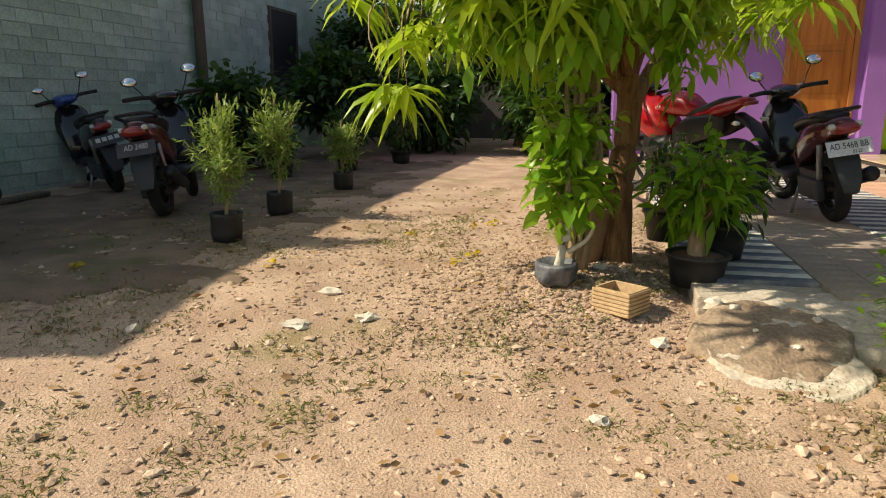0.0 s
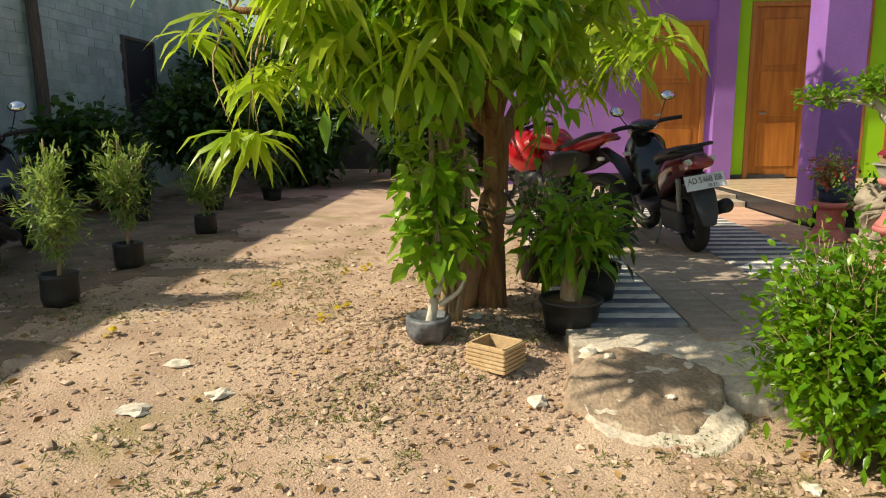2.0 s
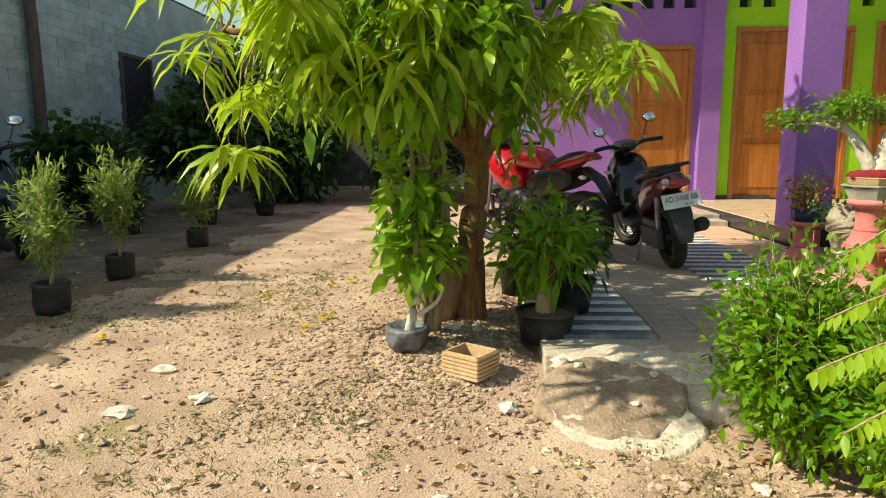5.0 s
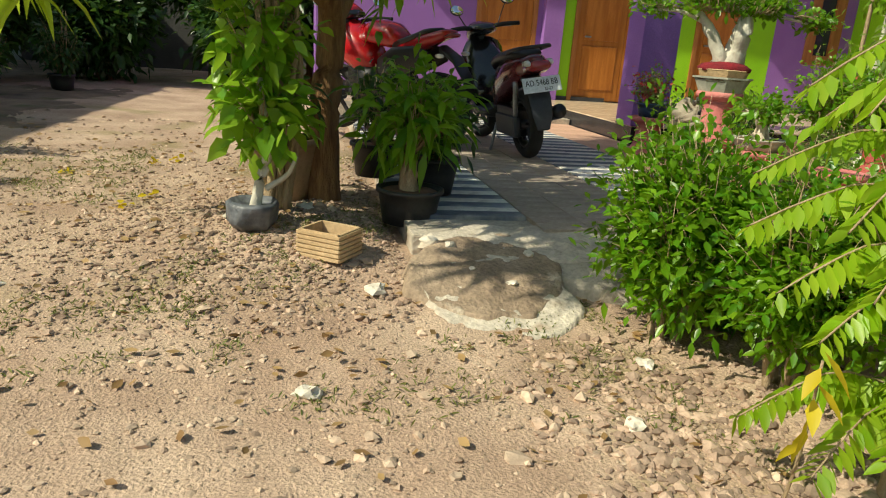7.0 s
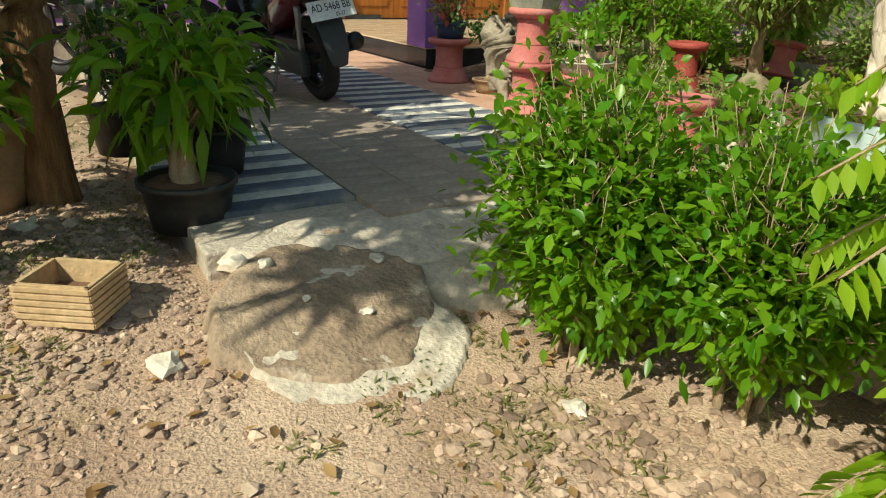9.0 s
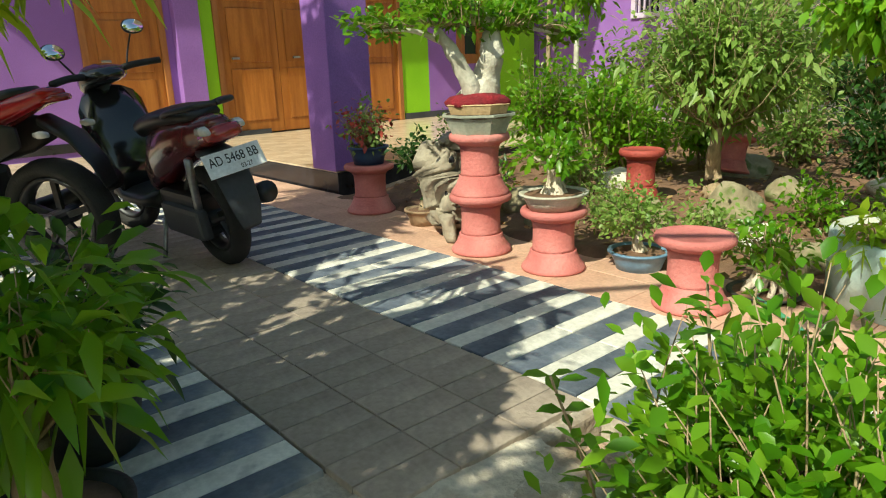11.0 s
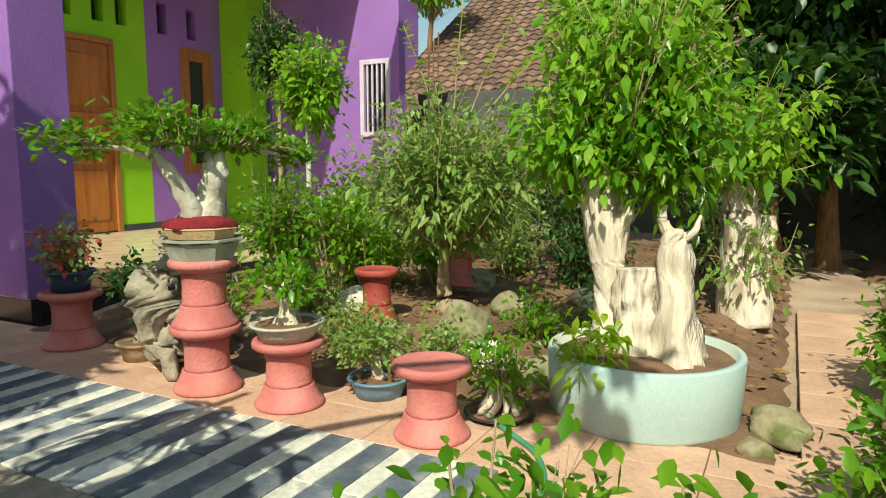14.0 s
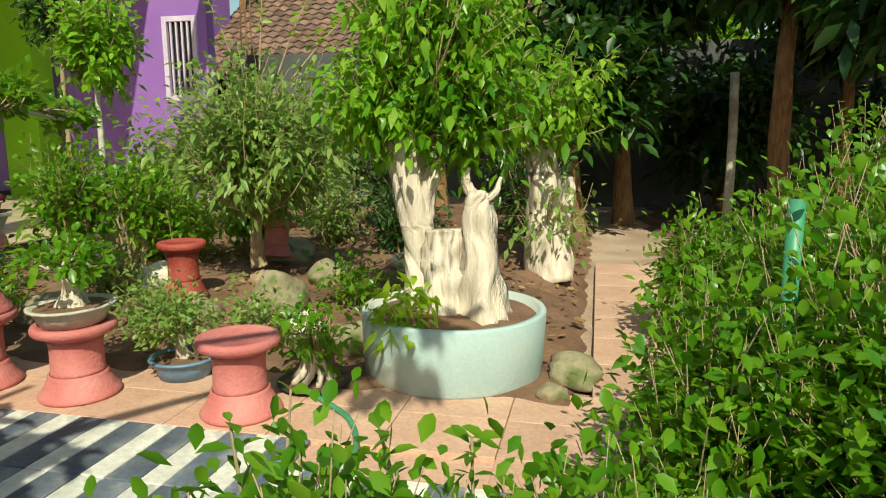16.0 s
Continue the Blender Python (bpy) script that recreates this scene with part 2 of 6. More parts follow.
M_POLE = mat("dark_wooden_pole", (0.075, 0.065, 0.055), (0.14, 0.12, 0.10), 6, 0.9, 0.7, 40, stretch=(6, 6, 0.7))
M_PLANK = mat("weathered_plank", (0.10, 0.08, 0.06), (0.20, 0.17, 0.13), 6, 0.9, 0.6, 40, stretch=(1, 6, 6))
M_HOSE = mat("green_hose", (0.06, 0.26, 0.14), (0.10, 0.36, 0.20), 6, 0.45, 0.1, 60)
M_ROOFT = mat("clay_roof_tile", (0.13, 0.075, 0.055), (0.25, 0.15, 0.105), 5, 0.9, 0.5, 40, vary=0.35, island=True)
# Masonry coloured dark: the shade of the background is in the base colour.
M_DARKWALL = mat("dark_shade_wall", (0.06, 0.062, 0.06), (0.13, 0.13, 0.12), 1.6, 0.95, 0.7, 30)
M_CEIL = mat("soffit_paint", (0.55, 0.52, 0.50), (0.66, 0.63, 0.60), 2, 0.8, 0.2, 60)
L_MANGO = leaf_mat("long_drooping_leaf", (0.28, 0.48, 0.03), (0.50, 0.65, 0.07), 0.55, 0.32, (0.50, 0.64, 0.05))
L_TREE = leaf_mat("fresh_green_leaf", (0.15, 0.40, 0.025), (0.37, 0.60, 0.06), 0.54, 0.32)
# Dark leaf; for background trees and shrubs deep shade is put into this colour.
L_DARK = leaf_mat("dark_shaded_leaf", (0.018, 0.06, 0.012), (0.045, 0.12, 0.02), 0.28, 0.4, (0.15, 0.28, 0.03))
L_SHRUB = leaf_mat("shrub_leaf", (0.07, 0.25, 0.012), (0.22, 0.42, 0.025), 0.48, 0.33)
L_YOUNG = leaf_mat("yellow_green_leaf", (0.24, 0.46, 0.02), (0.40, 0.58, 0.05), 0.55, 0.4, (0.5, 0.66, 0.04))
L_OLIVE = leaf_mat("olive_green_leaf", (0.21, 0.37, 0.08), (0.41, 0.56, 0.16), 0.5, 0.42, (0.3, 0.42, 0.08))
L_NARROW = leaf_mat("narrow_grey_green_leaf", (0.17, 0.29, 0.07), (0.34, 0.46, 0.14), 0.4, 0.5, (0.36, 0.48, 0.08))
L_YELLOW = leaf_mat("yellow_leaf", (0.60, 0.44, 0.02), (0.75, 0.60, 0.04), 0.4, 0.5, (0.8, 0.6, 0.03))
L_FLOWER = leaf_mat("red_bract", (0.42, 0.03, 0.03), (0.62, 0.14, 0.10), 0.35, 0.5, (0.6, 0.10, 0.08))
L_DRY = leaf_mat("dry_leaf", (0.22, 0.12, 0.05), (0.40, 0.26, 0.12), 0.1, 0.7, (0.4, 0.25, 0.1))
L_GRASS = leaf_mat("short_grass", (0.10, 0.13, 0.03), (0.26, 0.26, 0.09), 0.3, 0.6, (0.3, 0.35, 0.06))


# ---- builders ----
rng = np.random.default_rng(7)


def thing(name, label, category, at=(0, 0, 0), turn=0.0, group="", kind="", lean=0.0):
    ob = new(name)
    ob.empty_display_size = 0.1
    ob.matrix_world = pose(*at, 0, lean, turn)
    return tagged(ob, label=label, category=category, group=group, kind=kind)


def link_mesh(name, me, material, parent=None, label=""):
    me.materials.append(material)
    ob = new(name, me)
    ob.parent = parent
    return tagged(ob, label=label)


def part(name, bm, material, parent=None, label="", smooth=False):
    me = bpy.data.meshes.new(name)
    bm.to_mesh(me)
    bm.free()
    if smooth:
        me.polygons.foreach_set("use_smooth", [True] * len(me.polygons))
    return link_mesh(name, me, material, parent, label)


def raw(name, verts, faces, material, parent=None, label="", smooth=False):
    me = bpy.data.meshes.new(name)
    me.from_pydata([tuple(v) for v in verts], [], [tuple(int(i) for i in q) for q in faces])
    me.update()
    if smooth:
        me.polygons.foreach_set("use_smooth", [True] * len(me.polygons))
    return link_mesh(name, me, material, parent, label)


def add_block(bm, x0, x1, y0, y1, z0, z1, bevel=0.0, m=None):
    r = bmesh.ops.create_cube(bm, size=1)
    for v in r["verts"]:
        v.co = Vector(((x0 + x1) / 2 + v.co.x * (x1 - x0), (y0 + y1) / 2 + v.co.y * (y1 - y0), (z0 + z1) / 2 + v.co.z * (z1 - z0)))
    vs = r["verts"]
    if bevel:
        es = list({e for v in vs for e in v.link_edges})
        rr = bmesh.ops.bevel(bm, geom=es, offset=bevel, segments=2, affect="EDGES", profile=0.6)
        vs = list({v for f in rr["faces"] for v in f.verts} | {v for v in vs if v.is_valid})
    if m is not None:
        bmesh.ops.transform(bm, matrix=m, verts=vs)


def block(name, x0, x1, y0, y1, z0, z1, material, parent=None, label="", bevel=0.006, m=None):
    bm = bmesh.new()
    add_block(bm, x0, x1, y0, y1, z0, z1, bevel, m)
    return part(name, bm, material, parent, label)


def lathe(name, prof, material, parent=None, label="", seg=32, sx=1.0, sy=1.0, at=(0, 0, 0), wob=0.0, smooth=True, turn=0.0, sides=None):
    """A turned body: prof holds (radius, height) from the bottom up."""
    n = sides or seg
    ang = np.arange(n) * 2 * np.pi / n + turn
    V, F = [], []
    for k, (r, z) in enumerate(prof):
        for i, a in enumerate(ang):
            w = 1 + wob * noise.noise(Vector((math.cos(a) * 1.7, math.sin(a) * 1.7, z * 9 + k * 0.13)))
            V.append((at[0] + r * sx * w * math.cos(a), at[1] + r * sy * w * math.sin(a), at[2] + z))
    for k in range(len(prof) - 1):
        for i in range(n):
            j = (i + 1) % n
            F.append((k * n + i, k * n + j, (k + 1) * n + j, (k + 1) * n + i))
    if prof[0][0] > 1e-4:
        F.append(tuple(range(n - 1, -1, -1)))
    if prof[-1][0] > 1e-4:
        b = (len(prof) - 1) * n
        F.append(tuple(b + i for i in range(n)))
    return raw(name, V, F, material, parent, label, smooth)


def tube_data(path, radii, seg=8, wob=0.0, ridges=0.0, seed=0.0):
    path = [Vector(p) for p in path]
    V, F = [], []
    n = len(path)
    up = Vector((0.13, 0.21, 0.97))
    for i, p in enumerate(path):
        d = (path[min(i + 1, n - 1)] - path[max(i - 1, 0)]).normalized()
        s = d.cross(up)
        s = d.cross(Vector((1, 0.1, 0))) if s.length < 0.15 else s
        s.normalize()
        t = s.cross(d)
        for k in range(seg):
            a = 2 * math.pi * k / seg
            r = radii[i]
            if wob:
                r *= 1 + wob * noise.noise(Vector((math.cos(a) * 1.5, math.sin(a) * 1.5, i * 5.0 / n + seed)))
            if ridges:
                r *= 1 + ridges * noise.noise(Vector((math.cos(a) * 5 + seed, math.sin(a) * 5, i * 2.2 / n)))
            V.append(p + s * (r * math.cos(a)) + t * (r * math.sin(a)))
    for i in range(n - 1):
        for k in range(seg):
            j = (k + 1) % seg
            F.append((i * seg + k, i * seg + j, (i + 1) * seg + j, (i + 1) * seg + k))
    F.append(tuple(range(seg - 1, -1, -1)))
    F.append(tuple((n - 1) * seg + k for k in range(seg)))
    return V, F


def spline(pts, n):
    """n points on a smooth curve through pts."""
    P = [Vector(p) for p in pts]
    P = [P[0] * 2 - P[1]] + P + [P[-1] * 2 - P[-2]]
    out = []
    for q in range(n):
        u = q / (n - 1) * (len(P) - 3)
        i = min(int(u), len(P) - 4)
        t = u - i
        a, b, c, d = P[i:i + 4]
        out.append(0.5 * (2 * b + (c - a) * t + (2 * a - 5 * b + 4 * c - d) * t * t + (3 * b - a - 3 * c + d) * t ** 3))
    return out


def tube(name, pts, r0, r1, material, parent=None, label="", n=14, seg=8, wob=0.0, ridges=0.0, flare=0.0):
    path = spline(pts, n)
    rad = [(r0 + (r1 - r0) * i / (n - 1)) * (1 + flare * math.exp(-i * 6.0 / n)) for i in range(n)]
    V, F = tube_data(path, rad, seg, wob, ridges, seed=pts[0][0] * 7.3)
    return raw(name, V, F, material, parent, label, True)


def merge(chunks):
    V, F, o = [], [], 0
    for v, f in chunks:
        V += list(v)
        F += [tuple(i + o for i in q) for q in f]
        o += len(v)
    return V, F


def leaves(name, pos, way, size, width, material, parent=None, label="", droop=0.35, shape="oval"):
    """Many folded leaves as one mesh: pos and way are arrays, size the leaf's length (one number or an array)."""
    pos, way = np.asarray(pos, float), np.asarray(way, float)
    n = len(pos)
    size = np.broadcast_to(np.asarray(size, float), (n,)) * rng.uniform(0.65, 1.2, n)
    way = way / (np.linalg.norm(way, axis=1, keepdims=True) + 1e-9)
    side = np.cross(way, np.array([0.0, 0, 1]) + rng.normal(0, 0.45, (n, 3)))
    side /= np.linalg.norm(side, axis=1, keepdims=True) + 1e-9
    nrm = np.cross(side, way)
    s, w = size[:, None], size[:, None] * width
    mid_at, tip_drop = (0.42, 0.30) if shape == "oval" else (0.38, 0.45)
    dz = np.array([0, 0, 1.0])
    b = pos
    m = pos + way * s * mid_at - nrm * w * 0.14 - dz * s * droop * 0.12
    l = pos + way * s * mid_at + side * w * 0.5 - dz * s * droop * 0.12
    r = pos + way * s * mid_at - side * w * 0.5 - dz * s * droop * 0.12
    m2 = pos + way * s * 0.75 - nrm * w * 0.10 - dz * s * droop * 0.42
    l2 = m2 + side * w * 0.33 + nrm * w * 0.08
    r2 = m2 - side * w * 0.33 + nrm * w * 0.08
    t = pos + way * s - dz * s * droop
    V = np.stack([b, m, l, r, m2, l2, r2, t], 1).reshape(-1, 3)
    base = (np.arange(n) * 8)[:, None]
    tri = np.array([[0, 1, 2], [0, 3, 1], [4, 7, 5], [4, 6, 7]])
    quad = np.array([[2, 1, 4, 5], [1, 3, 6, 4]])
    T = (base[:, :, None] + tri[None]).reshape(-1, 3)
    Q = (base[:, :, None] + quad[None]).reshape(-1, 4)
    me = bpy.data.meshes.new(name)
    nl = T.size + Q.size
    me.vertices.add(len(V))
    me.vertices.foreach_set("co", V.ravel())
    me.loops.add(nl)
    me.loops.foreach_set("vertex_index", np.concatenate([T.ravel(), Q.ravel()]).astype(np.int32))
    me.polygons.add(len(T) + len(Q))
    starts = np.concatenate([np.arange(len(T)) * 3, T.size + np.arange(len(Q)) * 4])
    me.polygons.foreach_set("loop_start", starts.astype(np.int32))
    me.update(calc_edges=True)
    me.validate()
    return link_mesh(name, me, material, parent, label)


def cloud(n, centre, radii, shell=0.5):
    """n places in an ellipsoid, more of them towards its skin; also the ways outwards."""
    d = rng.normal(0, 1, (n, 3))
    d /= np.linalg.norm(d, axis=1, keepdims=True)
    r = rng.uniform(shell, 1.0, n)[:, None]
    lump = np.array([0.82 + 0.30 * noise.noise(Vector(q * 2.1) + Vector(centre)) for q in d])[:, None]
    return np.array(centre) + d * r * lump * np.array(radii), d


def twigs(name, root, ends, material, parent, r=0.006, sag=0.0, seg=5):
    chunks = []
    for e in ends:
        a, b = Vector(root(e) if callable(root) else root), Vector(e)
        mid = a.lerp(b, 0.5) + Vector(rng.normal(0, 0.04, 3)) * (b - a).length * 2 + Vector((0, 0, sag))
        chunks.append(tube_data(spline([a, mid, b], 6), [r * (1.25 - 0.2 * i) for i in range(6)], seg))
    V, F = merge(chunks)
    return raw(name, V, F, material, parent, smooth=True)


def foliage(parent, root, centre, radii, n_twigs, per, size, width, lmat, smat, r=0.005, droop=0.35, shell=0.45, out=0.8, rise=0.15, sag=0.0, spread=0.05, name="foliage", shape="oval", along=0.55):
    """Twigs from root to a cloud of ends, and leaves set along the outer part of each twig."""
    ends, d = cloud(n_twigs, centre, radii, shell)
    twigs("branchwork", root, ends, smat, parent, r, sag)
    P, W = [], []
    for e, k in zip(ends, d):
        a = np.array(root(e) if callable(root) else root, float)
        u = rng.uniform(along, 1.0, per)[:, None]
        P.append(a + (e - a) * u + rng.normal(0, spread, (per, 3)))
        W.append(k * out + rng.normal(0, 0.6, (per, 3)) + np.array([0, 0, rise]))
    return leaves(name, np.concatenate(P), np.concatenate(W), size, width, lmat, parent, droop=droop, shape=shape)


def rock_mesh(name, radii, material, parent=None, label="", seed=0, sub=3, rough=0.25, smooth=True):
    bm = bmesh.new()
    bmesh.ops.create_icosphere(bm, subdivisions=sub, radius=1.0)
    for v in bm.verts:
        k = 1 + rough * noise.noise(v.co * 1.3 + Vector((seed * 3.1, 0, 0))) + rough * 0.4 * noise.noise(v.co * 3.7 + Vector((0, seed * 1.7, 0)))
        v.co = Vector((v.co.x * k * radii[0], v.co.y * k * radii[1], max(v.co.z * k, -0.45) * radii[2]))
    return part(name, bm, material, parent, label, smooth)


def text_part(name, words, size, material, parent, m, squeeze=1.0):
    c = bpy.data.curves.new(name, "FONT")
    c.body, c.size, c.align_x, c.align_y, c.extrude = words, size, "CENTER", "CENTER", 0.0008
    tmp = bpy.data.objects.new(name, c)
    scene.collection.objects.link(tmp)
    dg = bpy.context.evaluated_depsgraph_get()
    me = bpy.data.meshes.new_from_object(tmp.evaluated_get(dg))
    bpy.data.objects.remove(tmp)
    bpy.data.curves.remove(c)
    me.materials.clear()
    me.transform(m @ Matrix.Diagonal((squeeze, 1, 1, 1)))
    return link_mesh(name, me, material, parent)


# ---- ground ----
def step01(a, b, v):
    v = min(1.0, max(0.0, (v - a) / (b - a)))
    return v * v * (3 - 2 * v)


def ground_z(x, y):
    z = -0.215 + 0.14 * step01(1.7, 3.7, y - 0.25 * x) + 0.07 * math.exp(-((x + 0.1) ** 2 + (y - 3.4) ** 2) / 0.22)
    z += 0.035 * step01(-1.0, -3.0, x)
    paved = step01(0.30, 0.46, x) * step01(2.80, 2.98, y) * step01(3.6, 3.2, x)
    garden = step01(2.6, 3.0, x) * step01(-1.0, 1.6, y)
    z = z * (1 - paved) - 0.12 * paved
    z = z * (1 - garden) + garden * (-0.035 + 0.115 * step01(3.2, 4.6, x) * step01(2.1, 2.7, y))
    if abs(x) < 9 and -4 < y < 14:
        z += 0.014 * noise.noise(Vector((x * 2.3, y * 2.3, 0))) + 0.009 * noise.noise(Vector((x * 7, y * 7, 3))) + 0.006 * noise.noise(Vector((x * 21, y * 21, 5)))
    return z


def build_ground():
    def axis(lo, hi, stp, far):
        mid = np.arange(lo, hi, stp)
        ext = hi + (np.geomspace(1, far, 22) - 1 + stp)
        return np.concatenate([lo - (np.geomspace(1, far, 22) - 1 + stp)[::-1], mid, ext])
    xs, ys = axis(-6.4, 5.0, 0.045, 400), axis(-0.6, 9.0, 0.045, 400)
    nx, ny = len(xs), len(ys)
    V = [(x, y, ground_z(x, y)) for y in ys for x in xs]
    F = [(j * nx + i, j * nx + i + 1, (j + 1) * nx + i + 1, (j + 1) * nx + i) for j in range(ny - 1) for i in range(nx - 1)]
    return tagged(raw("ground", V, F, M_DIRT, smooth=True), label="bare dry sandy earth yard with moss patches", category="ground", kind="structure")


build_ground()


def patch(name, x0, x1, y0, y1, lift, material, label, category, stp=0.07, edge=0.04, ragged=0.0):
    xs, ys = np.arange(x0, x1 + stp, stp), np.arange(y0, y1 + stp, stp)
    V, F = [], []
    for y in ys:
        for x in xs:
            k = min(1.0, (min(x - x0, x1 - x, y - y0, y1 - y) - ragged * (0.5 + noise.noise(Vector((x * 1.1, y * 1.1, 4))) + 0.5 * noise.noise(Vector((x * 4, y * 4, 6))))) / 0.12)
            V.append((x, y, ground_z(x, y) + lift * max(k, 0) - 0.03 * (1 - max(k, 0)) + edge * noise.noise(Vector((x * 5, y * 5, 9)))))
    n = len(xs)
    for j in range(len(ys) - 1):
        for i in range(n - 1):
            F.append((j * n + i, j * n + i + 1, (j + 1) * n + i + 1, (j + 1) * n + i))
    return tagged(raw(name, V, F, material, smooth=True), label=label, category=category, kind="structure")


# Reaches about to the wall's shadow edge and deepens that shade by colour.
patch("ground_wall_shade", -5.97, -1.95, 1.75, 10.5, 0.012, M_LITTERSHADE, "littered earth with the block wall's shade in its colour", "soil", edge=0.02, ragged=0.7)
patch("ground_garden_shade", 3.3, 11.0, -7.0, 1.68, 0.04, M_SOIL, "dark leaf-strewn soil under the trees", "soil", stp=0.1, ragged=0.4)
patch("ground_garden_bed", 2.98, 9.2, 2.12, 6.62, 0.045, M_SOIL, "dark reddish garden soil bed behind the tiles", "soil")


def pebbles(name, n, region, s0, s1, material, label, dense=None):
    """Loose stones as one uncountable mesh."""
    ico = [(0, 0, 1), (0.89, 0, 0.45), (0.28, 0.85, 0.45), (-0.72, 0.53, 0.45), (-0.72, -0.53, 0.45), (0.28, -0.85, 0.45), (0.72, 0.53, -0.3), (-0.28, 0.85, -0.3), (-0.89, 0, -0.3), (-0.28, -0.85, -0.3), (0.72, -0.53, -0.3)]
    tri = [(0, 1, 2), (0, 2, 3), (0, 3, 4), (0, 4, 5), (0, 5, 1), (1, 6, 2), (2, 6, 7), (2, 7, 3), (3, 7, 8), (3, 8, 4), (4, 8, 9), (4, 9, 5), (5, 9, 10), (5, 10, 1), (1, 10, 6)]
    ico = np.array(ico)
    V, F, o, made = [], [], 0, 0
    while made < n:
        x, y = rng.uniform(region[0], region[1]), rng.uniform(region[2], region[3])
        if dense and rng.uniform() > dense(x, y):
            continue
        if (0.42 < x < 3.0 and y > 2.9) or (0.42 < x < 1.3 and 2.42 < y < 3.0):
            continue
        s = s0 + (s1 - s0) * rng.uniform() ** 4
        q = ico * (1 + rng.normal(0, 0.26, ico.shape)) * s * rng.uniform(0.6, 1.2, 3) * np.array([1, 1, 0.62])
        a = rng.uniform(0, 6.28)
        c, d = math.cos(a), math.sin(a)
        z = ground_z(x, y) + s * 0.12
        V += [(x + c * p[0] - d * p[1], y + d * p[0] + c * p[1], z + p[2]) for p in q]
        F += [(i + o, j + o, k + o) for i, j, k in tri]
        o += 11
        made += 1
    return tagged(raw(name, V, F, material), label=label, category="stones", kind="stuff")


pebbles("grit", 24000, (-3.6, 1.5, 0.2, 5.5), 0.003, 0.014, M_STONE, "fine grit and crumbs of dry earth")
pebbles("pebbles", 4800, (-4.5, 2.6, -0.4, 7.5), 0.005, 0.030, M_STONE, "small loose stones strewn over the dry earth",
        lambda x, y: 0.25 + 0.75 * max(0, noise.noise(Vector((x * 1.3, y * 1.3, 2))) + 0.3))
pebbles("gravel", 5200, (-1.6, 1.0, 2.4, 4.8), 0.006, 0.020, M_GRAVEL, "heap of grey brown gravel round the tree foot",
        lambda x, y: math.exp(-((x + 0.1) ** 2 / 0.55 + (y - 3.25) ** 2 / 0.5)))
pebbles("gravel_right", 2000, (0.6, 1.8, 0.9, 2.5), 0.009, 0.028, M_GRAVEL, "loose grey brown stones below the shrub",
        lambda x, y: math.exp(-((x - 1.1) ** 2 / 0.12 + (y - 1.65) ** 2 / 0.4)))


def grass():
    P, W = [], []
    for _ in range(2600):
        x, y = rng.uniform(-4.2, 1.2), rng.uniform(0.3, 5.5)
        k = noise.noise(Vector((x * 1.1, y * 1.1, 7)))
        if k < 0.08:
            continue
        for _ in range(16):
            px, py = x + rng.normal(0, 0.035), y + rng.normal(0, 0.035)
            P.append((px, py, ground_z(px, py)))
            W.append((rng.normal(0, 0.8), rng.normal(0, 0.8), 0.7))
    ob = leaves("grass_tufts", P, W, 0.035, 0.16, L_GRASS, None, droop=0.3)
    return tagged(ob, label="thin dry green grass tufts on the earth", category="grass", kind="stuff")


grass()


def garden_litter():
    P, W = [], []
    for _ in range(1400):
        x, y = rng.uniform(3.1, 8.0), rng.uniform(2.2, 6.4)
        P.append((x, y, ground_z(x, y) + 0.065))
        a = rng.uniform(0, 6.28)
        W.append((math.cos(a), math.sin(a), rng.uniform(0.0, 0.5)))
    ob = leaves("garden_litter", P, W, 0.06, 0.5, L_DRY, None, droop=0.1)
    return tagged(ob, label="dry brown leaves strewn over garden soil", category="leaves", kind="stuff")


garden_litter()


def litter():
    P, W = [], []
    for _ in range(1500):
        x, y = rng.uniform(-4.5, 1.2), rng.uniform(0.2, 6.5)
        P.append((x, y, ground_z(x, y) + 0.012))
        a = rng.uniform(0, 6.28)
        W.append((math.cos(a), math.sin(a), 0.12))
    ob = leaves("leaf_litter", P, W, 0.045, 0.5, L_DRY, None, droop=0.05)
    return tagged(ob, label="dry brown fallen leaves on the earth", category="leaves", kind="stuff")


litter()


# ---- boundary wall of concrete blocks ----
WX, WY0, WY1, WTOP = -6.0, 1.0, 16.9, 3.86
wall_west = tagged(block("wall_west", WX - 0.22, WX - 0.012, WY0, WY1, -0.4, WTOP, M_MORTAR, bevel=0.0), label="tall grey unplastered concrete block wall", category="wall", kind="structure")
tagged(block("wall_west_back", WX - 6.0, WX - 0.24, WY0, WY0 + 0.2, -0.4, WTOP, M_MORTAR, bevel=0.0), label="grey end wall of the neighbouring building", category="wall", kind="structure")
tagged(block("roof_west", WX - 6.0, WX - 0.02, WY0, WY1, WTOP + 0.004, WTOP + 0.05, M_DARKWALL, bevel=0.0), label="dark flat roof of the neighbouring building", category="roof", kind="structure")


# ---- house ----
FLOOR = 0.17
HY = 10.3


